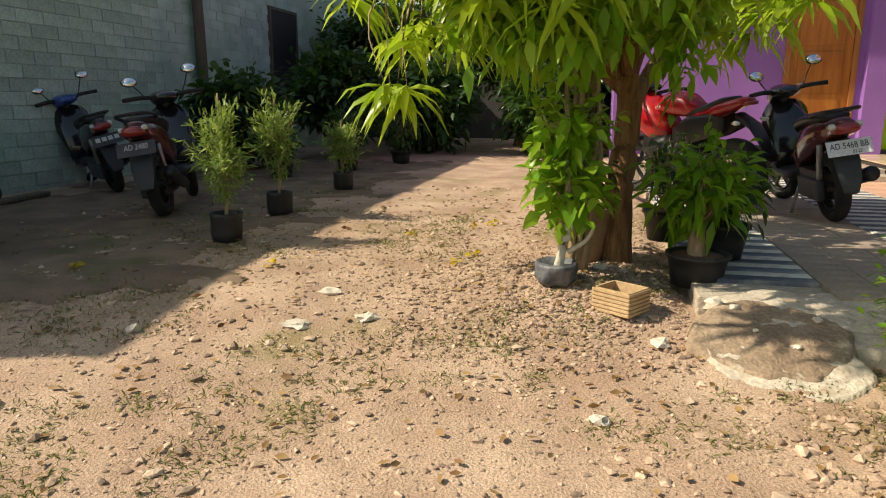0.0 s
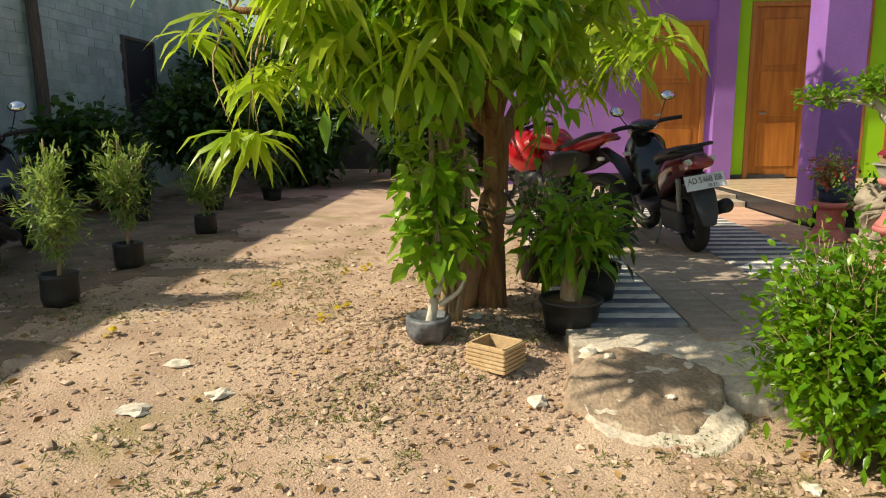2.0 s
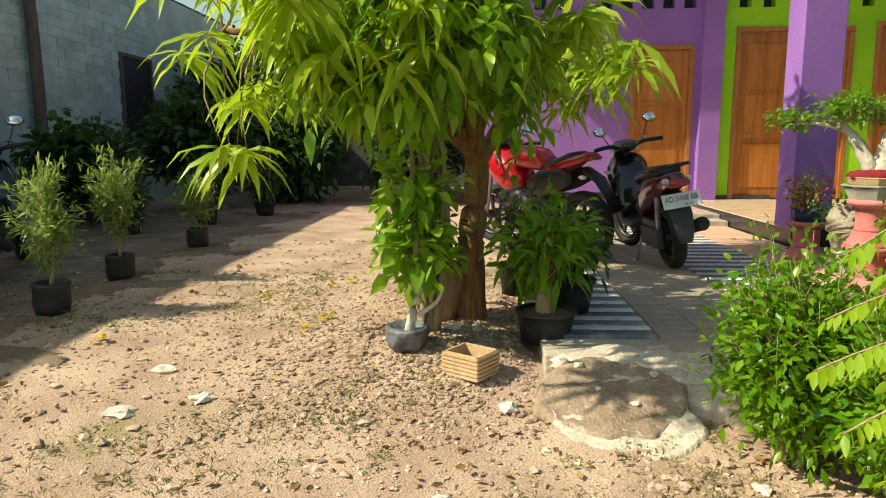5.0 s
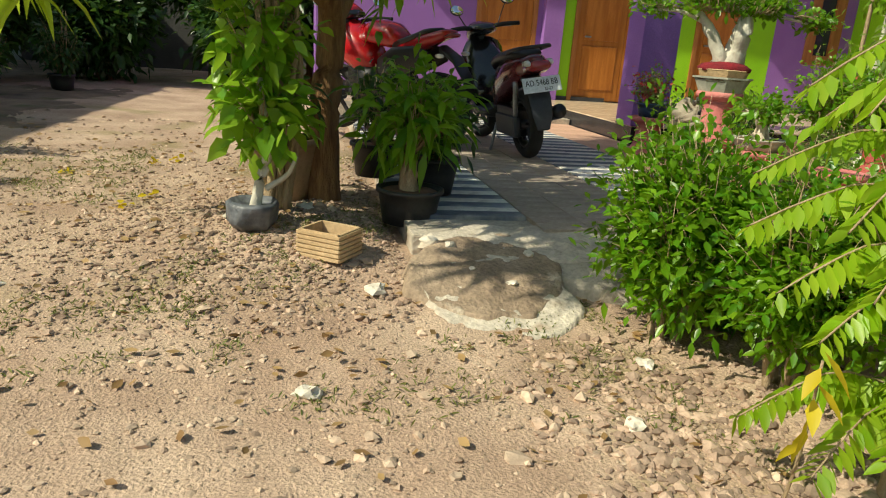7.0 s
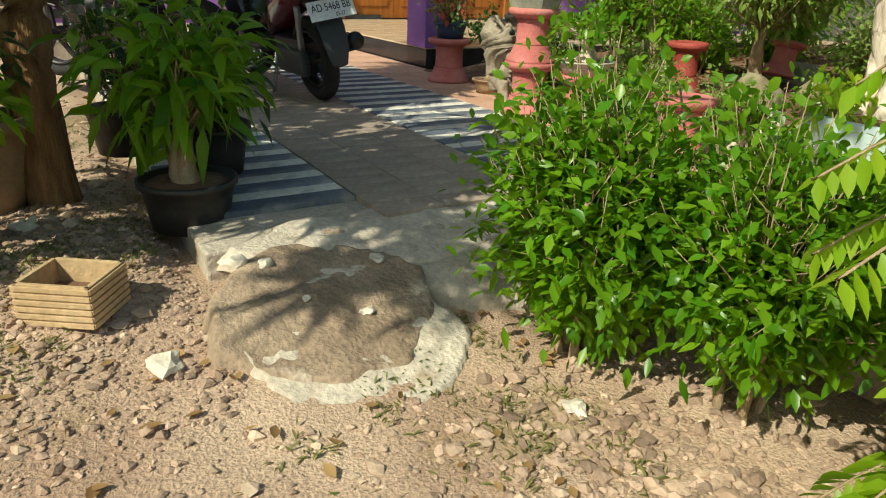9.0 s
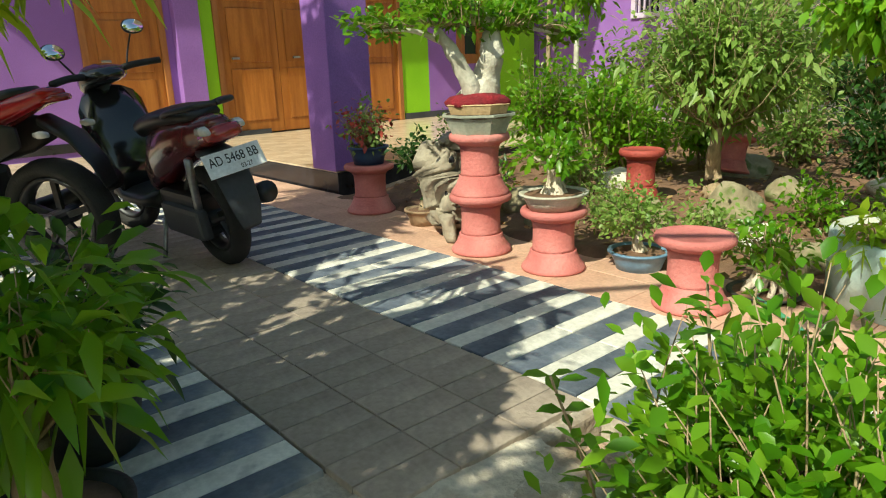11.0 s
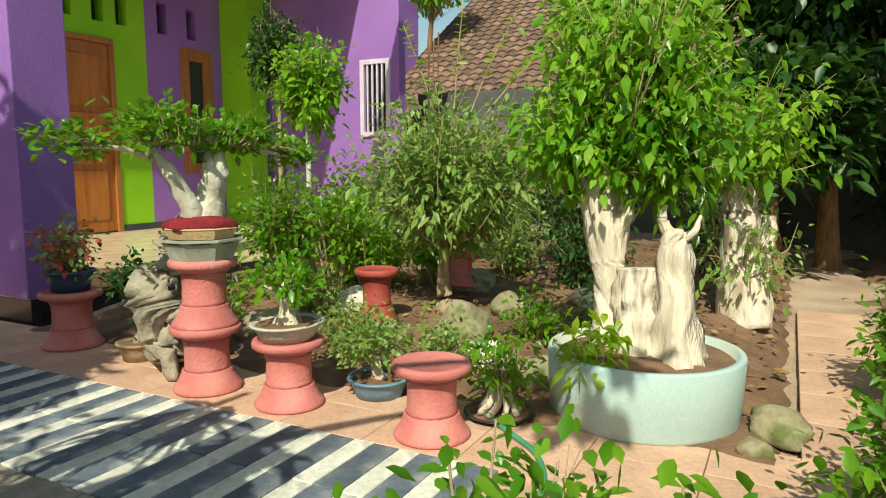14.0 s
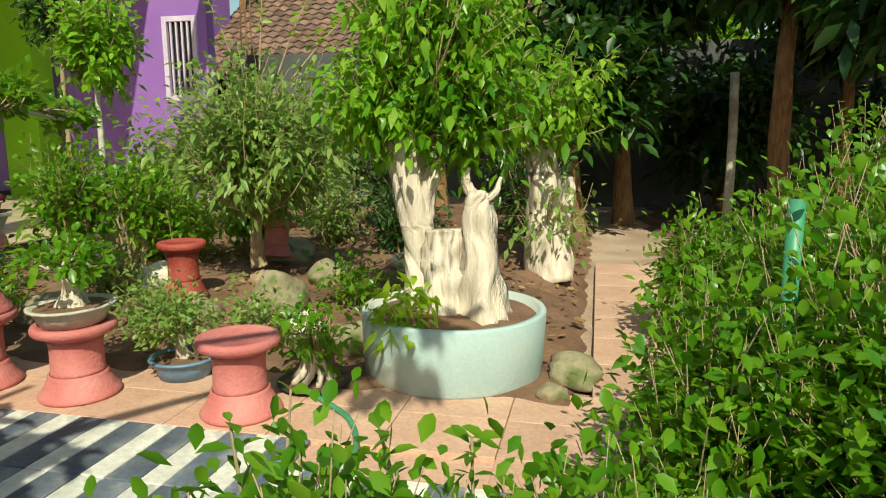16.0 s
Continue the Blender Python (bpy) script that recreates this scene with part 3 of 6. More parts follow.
def house():
    w = tagged(new("wall_house_front"), label="purple and lime painted house front with wooden doors", category="wall", kind="structure")
    # openings: doors and vent slots are cut between the piers
    def strip(x0, x1, z0, z1, m, y0=HY, y1=HY + 0.16):
        return block("wall_panel", x0, x1, y0, y1, z0, z1, m, w, bevel=0.0)
    top, vz0, vz1 = 4.4, 2.93, 3.36
    strip(0.3, 2.38, 0.0, vz0, M_PURPLE)
    strip(3.30, 3.40, 0.0, vz0, M_PURPLE)
    strip(2.38, 3.30, 2.42, vz0, M_PURPLE)
    strip(3.40, 3.88, 0.0, vz0, M_GREEN)
    strip(3.88, 5.55, 2.66, vz0, M_GREEN)
    strip(5.55, 5.85, 0.0, vz0, M_GREEN)
    strip(5.85, 6.70, 2.72, vz0, M_GREEN)
    strip(6.70, 7.22, 0.0, vz0, M_GREEN)
    strip(7.22, 7.80, 0.0, vz0, M_PURPLE)
    strip(7.80, 8.42, 2.80, vz0, M_PURPLE)
    strip(7.80, 8.42, 0.0, 0.95, M_PURPLE)
    strip(8.42, 8.70, 0.0, vz0, M_PURPLE)
    slots = [0.7, 1.05, 1.4, 2.0, 2.30, 2.60, 2.90, 3.20, 3.98, 4.32, 4.70, 5.35, 5.70, 6.05, 6.50, 6.85, 7.52, 8.05]
    x = 0.3
    for s in slots + [None]:
        x1 = 8.70 if s is None else s - 0.085
        for a, b, m in ((0.3, 3.40, M_PURPLE), (3.40, 7.22, M_GREEN), (7.22, 8.70, M_PURPLE)):
            lo, hi = max(x, a), min(x1, b)
            if hi - lo > 0.01:
                strip(lo, hi, vz0, vz1, m)
        if s is not None:
            x = s + 0.085
    for a, b, m in ((0.3, 3.40, M_PURPLE), (3.40, 7.22, M_GREEN), (7.22, 8.70, M_PURPLE)):
        strip(a, b, vz1, top, m)
    block("vent_backing", 0.32, 8.68, HY + 0.17, HY + 0.20, vz0 - 0.1, vz1 + 0.1, M_VENT, w, bevel=0.0)
    # base course
    block("skirting", 0.3, 2.38, HY - 0.012, HY - 0.002, FLOOR, FLOOR + 0.10, M_BLACKTILE, w, bevel=0.0)
    block("skirting", 6.72, 8.6, HY - 0.012, HY - 0.002, FLOOR, FLOOR + 0.09, M_DUSTY, w, bevel=0.0)
    block("skirting", 3.70, 4.5, HY - 0.012, HY - 0.002, FLOOR, FLOOR + 0.06, M_DUSTY, w, bevel=0.0)
    tagged(block("wall_house_side", 0.12, 0.296, HY, 16.0, -0.3, 4.4, M_PURPLE, bevel=0.0), label="purple side wall of the house", category="wall", kind="structure")
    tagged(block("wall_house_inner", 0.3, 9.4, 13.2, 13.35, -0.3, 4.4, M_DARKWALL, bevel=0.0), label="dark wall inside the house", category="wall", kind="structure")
    tagged(block("pilaster", 3.38, 3.672, 10.17, HY - 0.002, FLOOR, 4.398, M_PURPLE, bevel=0.006), label="purple painted pilaster beside the door", category="pilaster", kind="structure")
    tagged(block("pilaster_lime", 8.62, 8.98, 9.72, HY - 0.002, FLOOR, 4.398, M_GREEN, bevel=0.006), label="lime green painted corner pilaster", category="pilaster", kind="structure")


house()


def door_leaf(parent, x0, x1, z0, z1, y, panels, swing=False):
    d = block("door_leaf", x0, x1, y, y + 0.035, z0, z1, M_DOOR, parent, bevel=0.004)
    zs = np.linspace(z0 + 0.12, z1 - 0.12, panels + 1)
    for k in range(panels):
        block("panel", x0 + 0.10, x1 - 0.10, y - 0.012, y - 0.002, zs[k] + 0.04, zs[k + 1] - 0.04, M_DOOR, d, bevel=0.008)
    return d


def door(name, x0, x1, top, leafs, label):
    d = thing(name, label, "door", kind="structure")
    f = 0.07
    y = HY + 0.02
    block("jamb", x0, x0 + f, HY - 0.02, HY + 0.12, FLOOR, top - f, M_DOORF, d)
    block("jamb", x1 - f, x1, HY - 0.02, HY + 0.12, FLOOR, top - f, M_DOORF, d)
    block("lintel", x0, x1, HY - 0.02, HY + 0.12, top - f, top, M_DOORF, d)
    w = (x1 - x0 - 2 * f) / leafs
    for k in range(leafs):
        lf = door_leaf(d, x0 + f + k * w + 0.003, x0 + f + (k + 1) * w - 0.003, FLOOR + 0.015, top - f - 0.004, y, 3)
        block("handle", x0 + f + (k + 0.15 + 0.1 * k) * w, x0 + f + (k + 0.28 + 0.1 * k) * w, y - 0.05, y - 0.02, 1.10, 1.125, M_METAL, lf, "metal lever handle")
    return d


door("door_1", 2.38, 3.30, 2.42, 1, "closed varnished orange-brown wooden panel door")
door("door_2", 3.88, 5.55, 2.66, 2, "closed double varnished wooden doors in lime wall")
door("door_3", 5.85, 6.70, 2.72, 1, "closed tall varnished wooden panel door")
win = thing("window_1", "narrow dark window in an orange-brown wooden frame", "window", kind="structure")
for a, b, c, e in ((7.80, 7.97, 0.95, 2.80), (8.25, 8.42, 0.95, 2.80), (7.97, 8.25, 2.62, 2.80), (7.97, 8.25, 0.95, 1.10)):
    block("window_frame", a, b, HY - 0.015, HY + 0.10, c, e, M_DOORF, win)
block("pane", 7.97, 8.25, HY + 0.03, HY + 0.04, 1.10, 2.62, M_PANE, win, bevel=0.0)

tagged(block("ceiling_porch", 3.86, 9.1, 7.75, HY + 0.3, 4.4, 4.52, M_CEIL, bevel=0.0), label="pale porch soffit", category="ceiling", kind="structure")
# Out of view; overhang west of x 0.1 added to shade the doors and wall.
tagged(block("ceiling_house", -1.2, 3.85, 9.38, 16.0, 4.404, 4.52, M_CEIL, bevel=0.0), label="pale unseen eave soffit, lengthened to shade the house front", category="ceiling", kind="structure")
tagged(block("ceiling_inner", 3.96, 9.4, HY + 0.31, 16.0, 4.404, 4.52, M_CEIL, bevel=0.0), label="pale ceiling over the rooms", category="ceiling", kind="structure")
pil = thing("pillar", "square purple painted porch pillar at the corner", "pillar", kind="structure")
block("shaft", 3.18, 3.565, 6.67, 7.02, FLOOR, 4.398, M_PURPLE, pil, bevel=0.008)
block("beam", 3.567, 9.09, 6.75, 6.98, 4.2, 4.398, M_PURPLE, pil, bevel=0.006)

# wing wall with a barred window, seen along its west face
wing = thing("wall_wing", "sunlit purple wall with a white barred window", "wall", kind="structure")
for a, b, c, e in ((7.32, 7.52, -0.2, 4.6), (7.92, 9.72, -0.2, 4.6), (7.52, 7.92, -0.2, 1.55), (7.52, 7.92, 2.55, 4.6)):
    block("wall_panel", 9.1, 9.28, a, b, c, e, M_PURPLE, wing, bevel=0.0)
wb = thing("window_2", "white framed window with upright bars", "window", kind="structure")
for a, b, c, e in ((7.46, 7.53, 1.49, 2.61), (7.91, 7.98, 1.49, 2.61), (7.53, 7.91, 2.54, 2.61), (7.53, 7.91, 1.49, 1.56)):
    block("window_frame", 9.06, 9.12, a, b, c, e, M_LILAC, wb)
for k in range(4):
    block("bar", 9.07, 9.095, 7.585 + k * 0.085, 7.61 + k * 0.085, 1.56, 2.54, M_LILAC, wb, bevel=0.0)
block("pane", 9.16, 9.17, 7.52, 7.92, 1.55, 2.55, M_PANE, wb, bevel=0.0)
tagged(block("wall_wing_back", 9.1, 14.0, 9.74, 9.9, -0.3, 4.6, M_PURPLE, bevel=0.0), label="purple wall behind the wing", category="wall", kind="structure")

# porch: glazed floor, black riser
porch = thing("floor_porch", "raised porch of glazed tan tiles with black riser", "floor", kind="structure")
block("base", 3.20, 9.1, 6.68, HY - 0.004, -0.2, FLOOR - 0.012, M_BLACKTILE, porch, bevel=0.004)
block("base", 0.3, 3.196, 8.62, HY - 0.004, -0.2, FLOOR - 0.06, M_CONC, porch, bevel=0.004)
block("step", 1.9, 3.19, 8.30, 8.616, -0.2, 0.06, M_CONC, porch, bevel=0.006)


# ---- parked two-wheelers ----
def wheel(parent, at, r, w, steer=0.0):
    """Tyre, rim, hub and spokes, turning in the y-z plane."""
    def ring(name, R, t, ww, m, owner, seg=36, k=10, lab=""):
        V, F = [], []
        for i in range(seg):
            a = 2 * math.pi * i / seg
            for j in range(k):
                b = 2 * math.pi * j / k
                rr = R + t * math.cos(b)
                V.append((ww * math.sin(b), rr * math.cos(a), rr * math.sin(a)))
        for i in range(seg):
            for j in range(k):
                p, q = (i + 1) % seg, (j + 1) % k
                F.append((i * k + j, p * k + j, p * k + q, i * k + q))
        return raw(name, V, F, m, owner, lab, True)
    ty = ring("tyre", r - 0.045, 0.045, w / 2, M_TYRE, parent)
    ty.matrix_local = pose(*at, 0, 0, steer)
    ring("rim", r - 0.095, 0.016, w * 0.36, M_RIM, ty, 30, 6, "dark alloy rim")
    bm = bmesh.new()
    bmesh.ops.create_cone(bm, cap_ends=True, segments=16, radius1=0.045, radius2=0.045, depth=w * 1.1, matrix=pose(0, 0, 0, 0, 90, 0))
    part("hub", bm, M_RIM, ty, smooth=False)
    bm = bmesh.new()
    for k in range(5):
        add_block(bm, -0.012, 0.012, -0.016, 0.016, 0.035, r - 0.10, 0.004, pose(0, 0, 0, k * 72, 0, 0))
    part("spokes", bm, M_RIM, ty)
    return ty


def loft(name, rings, material, parent, label="", n=16, p=2.6):
    """A skin through upright super-ellipse rings (y, z, half width, half height)."""
    V, F = [], []
    for y, z, hw, hh in rings:
        for k in range(n):
            a = 2 * math.pi * k / n
            c, s = math.cos(a), math.sin(a)
            V.append((hw * math.copysign(abs(c) ** (2 / p), c), y, z + hh * math.copysign(abs(s) ** (2 / p), s)))
    for i in range(len(rings) - 1):
        for k in range(n):
            j = (k + 1) % n
            F.append((i * n + k, (i + 1) * n + k, (i + 1) * n + j, i * n + j))
    F.append(tuple(range(n)))
    F.append(tuple((len(rings) - 1) * n + k for k in range(n - 1, -1, -1)))
    return raw(name, V, F, material, parent, label, True)


def scooter(at, heading, lean, body, cowl, label, plate_mat, ink, words, small="", steer=18.0, lens=True):
    """A step-through scooter; its rear tyre touches the ground at the origin, it points along +y."""
    s = thing("scooter", label, "scooter", at, heading, "parked scooters", lean=lean)
    wheel(s, (0, 0, 0.265), 0.265, 0.105)
    wheel(s, (0, 1.24, 0.265), 0.265, 0.09, steer)
    tail = loft("tail_body", [(-0.34, 0.745, 0.03, 0.03), (-0.28, 0.735, 0.075, 0.06), (-0.12, 0.70, 0.115, 0.095), (0.10, 0.65, 0.13, 0.125), (0.34, 0.57, 0.12, 0.15), (0.52, 0.46, 0.09, 0.12)], body, s)
    loft("seat", [(-0.20, 0.795, 0.08, 0.025), (-0.08, 0.80, 0.12, 0.04), (0.12, 0.785, 0.135, 0.045), (0.32, 0.755, 0.125, 0.045), (0.50, 0.72, 0.09, 0.04), (0.57, 0.68, 0.05, 0.03)], M_PLASTIC, s, "black vinyl seat")
    lamp = loft("tail_lamp", [(-0.385, 0.715, 0.05, 0.018), (-0.36, 0.72, 0.085, 0.038), (-0.27, 0.70, 0.10, 0.045)], M_LENS, s, "red tail lamp")
    for sx in (-1, 1):
        loft("indicator", [(-0.37, 0.735, 0.012, 0.012), (-0.33, 0.74, 0.022, 0.022), (-0.27, 0.735, 0.02, 0.02)], M_CLEAR, lamp).matrix_local = pose(sx * 0.085, 0, 0)
        tube("grab_rail", [(sx * 0.10, 0.05, 0.79), (sx * 0.135, -0.10, 0.825), (sx * 0.11, -0.28, 0.845), (0, -0.345, 0.85)], 0.014, 0.014, M_PLASTIC, s)
    guard = loft("mudguard", [(-0.365, 0.27, 0.05, 0.012), (-0.36, 0.36, 0.075, 0.012), (-0.325, 0.48, 0.085, 0.014), (-0.26, 0.60, 0.085, 0.02), (-0.15, 0.62, 0.08, 0.03)], M_DUSTY, s, "grey-black plastic mudguard")
    block("plate", -0.143, 0.143, -0.056, 0.056, -0.002, 0.002, plate_mat, guard, "registration plate", 0.001, pose(0, -0.372, 0.59, 66, 0, 0))
    tm = pose(0, -0.372, 0.59, 66, 0, 0) @ pose(0, 0.012, 0.0035)
    if words:
        text_part("plate_number", words, 0.062, ink, guard, tm, 0.78)
    else:
        for k in range(4):
            block("plate_bar", -0.11 + k * 0.06, -0.065 + k * 0.06, -0.012, 0.030, 0.0025, 0.0035, ink, guard, bevel=0.0, m=pose(0, -0.372, 0.59, 66, 0, 0))
    if small:
        text_part("plate_date", small, 0.032, ink, guard, pose(0, -0.372, 0.59, 66, 0, 0) @ pose(0.045, -0.036, 0.0035), 0.8)
    block("engine", -0.10, 0.07, -0.02, 0.42, 0.17, 0.40, M_PLASTIC, s, "dark engine and gear case", 0.03)
    block("gear_case", -0.135, -0.075, -0.09, 0.36, 0.18, 0.34, M_DUSTY, s, "dark grey gear case", 0.025)
    tube("muffler", [(0.13, 0.35, 0.22), (0.15, 0.12, 0.27), (0.165, -0.14, 0.34), (0.17, -0.27, 0.37)], 0.045, 0.055, M_PLASTIC, s, "black exhaust muffler", seg=14)
    for sx in (-1, 1):
        tube("shock_absorber", [(sx * 0.09, -0.01, 0.27), (sx * 0.10, -0.10, 0.60)], 0.02, 0.02, M_METAL, s, n=4)
        tube("fork", [(sx * 0.06, 1.24, 0.265), (sx * 0.06, 1.12, 0.62)], 0.018, 0.022, M_METAL, s, n=4)
    loft("footboard", [(0.42, 0.33, 0.13, 0.06), (0.60, 0.31, 0.155, 0.045), (0.86, 0.31, 0.155, 0.05), (0.98, 0.36, 0.15, 0.09)], M_PLASTIC, s)
    loft("leg_shield", [(0.86, 0.40, 0.15, 0.10), (0.92, 0.56, 0.185, 0.16), (1.00, 0.72, 0.195, 0.20), (1.06, 0.80, 0.15, 0.13), (1.10, 0.84, 0.07, 0.06)], M_GLOSSBLACK, s, "gloss black leg shield")
    loft("front_panel", [(1.02, 0.60, 0.10, 0.16), (1.10, 0.64, 0.14, 0.20), (1.18, 0.62, 0.10, 0.15), (1.22, 0.58, 0.03, 0.05)], cowl, s)
    loft("front_mudguard", [(0.98, 0.40, 0.05, 0.05), (1.08, 0.50, 0.065, 0.05), (1.24, 0.555, 0.068, 0.035), (1.40, 0.52, 0.062, 0.03), (1.50, 0.42, 0.04, 0.03)], cowl, s)
    bars = loft("handlebar_cowl", [(0.86, 0.985, 0.05, 0.02), (0.92, 0.985, 0.12, 0.045), (1.02, 0.985, 0.125, 0.065), (1.10, 0.955, 0.09, 0.07), (1.16, 0.93, 0.04, 0.035)], cowl, s)
    bars.matrix_local = pose(0, 1.0, 0, 0, 0, steer) @ pose(0, -1.0, 0)
    tube("steering_column", [(0, 1.10, 0.60), (0, 1.02, 0.97)], 0.05, 0.045, M_PLASTIC, s, n=4)
    for sx in (-1, 1):
        tube("grip", [(sx * 0.11, 0.99, 0.995), (sx * 0.22, 0.965, 1.005), (sx * 0.36, 0.91, 1.0)], 0.02, 0.019, M_TYRE, bars, "black rubber grip")
        tube("brake_lever", [(sx * 0.15, 1.0, 1.0), (sx * 0.24, 1.03, 0.99), (sx * 0.34, 1.0, 0.985)], 0.007, 0.006, M_METAL, bars)
        tube("mirror_stem", [(sx * 0.17, 0.97, 1.01), (sx * 0.21, 0.98, 1.08), (sx * 0.25, 0.955, 1.15 + 0.03 * sx)], 0.006, 0.005, M_PLASTIC, bars)
        mo = lathe("mirror_shell", [(0.0, -0.022), (0.03, -0.018), (0.055, -0.006), (0.062, 0.006), (0.056, 0.010)], M_PLASTIC, bars, seg=20, sx=1.15, sy=0.8)
        mo.matrix_local = pose(sx * 0.27, 0.95, 1.18 + 0.03 * sx, 62, 0, sx * -6)
        gl = lathe("mirror_glass", [(0.054, 0.0105), (0.054, 0.0125), (0.0, 0.0135)], M_MIRROR, bars, "bright mirror glass", seg=20, sx=1.15, sy=0.8)
        gl.matrix_local = pose(sx * 0.27, 0.95, 1.18 + 0.03 * sx, 62, 0, sx * -6)
    tube("side_stand", [(-0.10, 0.42, 0.24), (-0.19, 0.38, 0.03)], 0.014, 0.012, M_METAL, s, n=4)
    return s


scooter((1.72, 5.41, 0.0), 3, -10, M_MAROON, M_GLOSSBLACK, "black and maroon scooter with white plate on paving", M_PLATEW, M_INK, "AD 5468 BB", "03-27")
def on_ground(x, y, lift=0.0):
    return (x, y, ground_z(x, y) + lift)


scooter(on_ground(-3.92, 3.27), 57, -10, M_GLOSSBLACK, M_GLOSSBLACK, "black scooter with grey plate leaning on its stand", M_PLATEB, M_INKW, "")
scooter(on_ground(-5.0, 6.02), 52, -14, M_GLOSSBLACK, M_BLUEPAINT, "black scooter with blue handlebar cowl beside the wall", M_PLATEB, M_INKW, "")
scooter(on_ground(-3.52, 4.72), 23, -9, M_MAROON, M_GLOSSBLACK, "maroon and black scooter behind potted shrubs", M_PLATEB, M_INKW, "AD 2480")


def motorcycle(at, heading, lean):
    s = thing("motorcycle", "red sport motorcycle parked beside the tree", "motorcycle", at, heading, lean=lean)
    wheel(s, (0, 0, 0.30), 0.30, 0.15)
    wheel(s, (0, 1.30, 0.30), 0.30, 0.12, 10)
    loft("tail_body", [(-0.17, 0.905, 0.03, 0.018), (-0.08, 0.89, 0.075, 0.04), (0.12, 0.835, 0.11, 0.065), (0.36, 0.74, 0.12, 0.10)], M_REDPAINT, s, "red tail cowl")
    loft("tail_lamp", [(-0.20, 0.885, 0.03, 0.014), (-0.16, 0.885, 0.055, 0.02), (-0.10, 0.87, 0.06, 0.02)], M_LENS, s, "red tail lamp")
    loft("seat", [(-0.02, 0.918, 0.05, 0.02), (0.10, 0.90, 0.10, 0.03), (0.25, 0.845, 0.125, 0.035), (0.44, 0.79, 0.10, 0.04)], M_PLASTIC, s, "black vinyl seat")
    for sx in (-1, 1):
        loft("side_panel", [(0.02, 0.72, 0.012, 0.05), (0.18, 0.70, 0.02, 0.10), (0.42, 0.66, 0.02, 0.12), (0.60, 0.62, 0.012, 0.06)], M_PLASTIC, s).matrix_local = pose(sx * 0.115, 0, 0)
        loft("indicator", [(-0.02, 0, 0.012, 0.012), (0.02, 0, 0.022, 0.018), (0.05, 0, 0.012, 0.012)], M_CLEAR, s, "pale indicator lens").matrix_local = pose(sx * 0.15, -0.16, 0.74)
    loft("fuel_tank", [(0.36, 0.81, 0.08, 0.06), (0.50, 0.86, 0.13, 0.10), (0.68, 0.885, 0.145, 0.105), (0.84, 0.86, 0.11, 0.08)], M_REDPAINT, s, "red glossy fuel tank")
    loft("fairing", [(0.72, 0.66, 0.10, 0.10), (0.86, 0.70, 0.17, 0.18), (1.02, 0.78, 0.18, 0.20), (1.20, 0.87, 0.13, 0.14), (1.36, 0.86, 0.05, 0.06)], M_REDPAINT, s, "red glossy fairing")
    loft("belly_fairing", [(0.46, 0.40, 0.10, 0.06), (0.62, 0.44, 0.15, 0.14), (0.84, 0.48, 0.17, 0.17), (1.0, 0.52, 0.12, 0.12)], M_PLASTIC, s, "black lower fairing")
    loft("windscreen", [(1.00, 1.02, 0.11, 0.03), (1.10, 1.02, 0.10, 0.07), (1.24, 0.96, 0.06, 0.05)], M_GLOSSBLACK, s)
    block("engine", -0.13, 0.13, 0.35, 0.80, 0.22, 0.55, M_PLASTIC, s, "dark engine", 0.04)
    tube("muffler", [(0.15, 0.45, 0.25), (0.17, 0.10, 0.34), (0.18, -0.20, 0.46)], 0.05, 0.06, M_PLASTIC, s, "black exhaust muffler", seg=14)
    loft("mudguard", [(-0.33, 0.47, 0.05, 0.012), (-0.29, 0.58, 0.065, 0.014), (-0.20, 0.70, 0.07, 0.03), (-0.05, 0.78, 0.06, 0.03)], M_PLASTIC, s)
    block("swing_arm", -0.11, -0.07, -0.02, 0.45, 0.28, 0.34, M_METAL, s, bevel=0.008)
    for sx in (-1, 1):
        tube("fork", [(sx * 0.09, 1.30, 0.30), (sx * 0.09, 1.10, 0.92)], 0.024, 0.026, M_METAL, s, n=4)
        tube("handlebar", [(sx * 0.08, 1.02, 0.96), (sx * 0.22, 0.98, 0.98), (sx * 0.36, 0.92, 0.97)], 0.017, 0.018, M_TYRE, s)
        tube("mirror_stem", [(sx * 0.18, 1.12, 0.98), (sx * 0.26, 1.10, 1.06), (sx * 0.30, 1.08, 1.10)], 0.006, 0.006, M_PLASTIC, s)
        mo = lathe("mirror", [(0.0, -0.02), (0.045, -0.012), (0.058, 0.004), (0.052, 0.008), (0.0, 0.009)], M_MIRROR, s, "bright mirror", seg=20, sx=1.3, sy=0.8)
        mo.matrix_local = pose(sx * 0.33, 1.06, 1.12, 62, 0, 0)
    loft("screen_cowl", [(1.02, 1.05, 0.10, 0.02), (1.08, 1.07, 0.085, 0.05), (1.16, 1.02, 0.05, 0.05)], M_REDPAINT, s, "red screen cowl")
    return s


motorcycle((1.09, 5.84, 0.0), 36, -6)


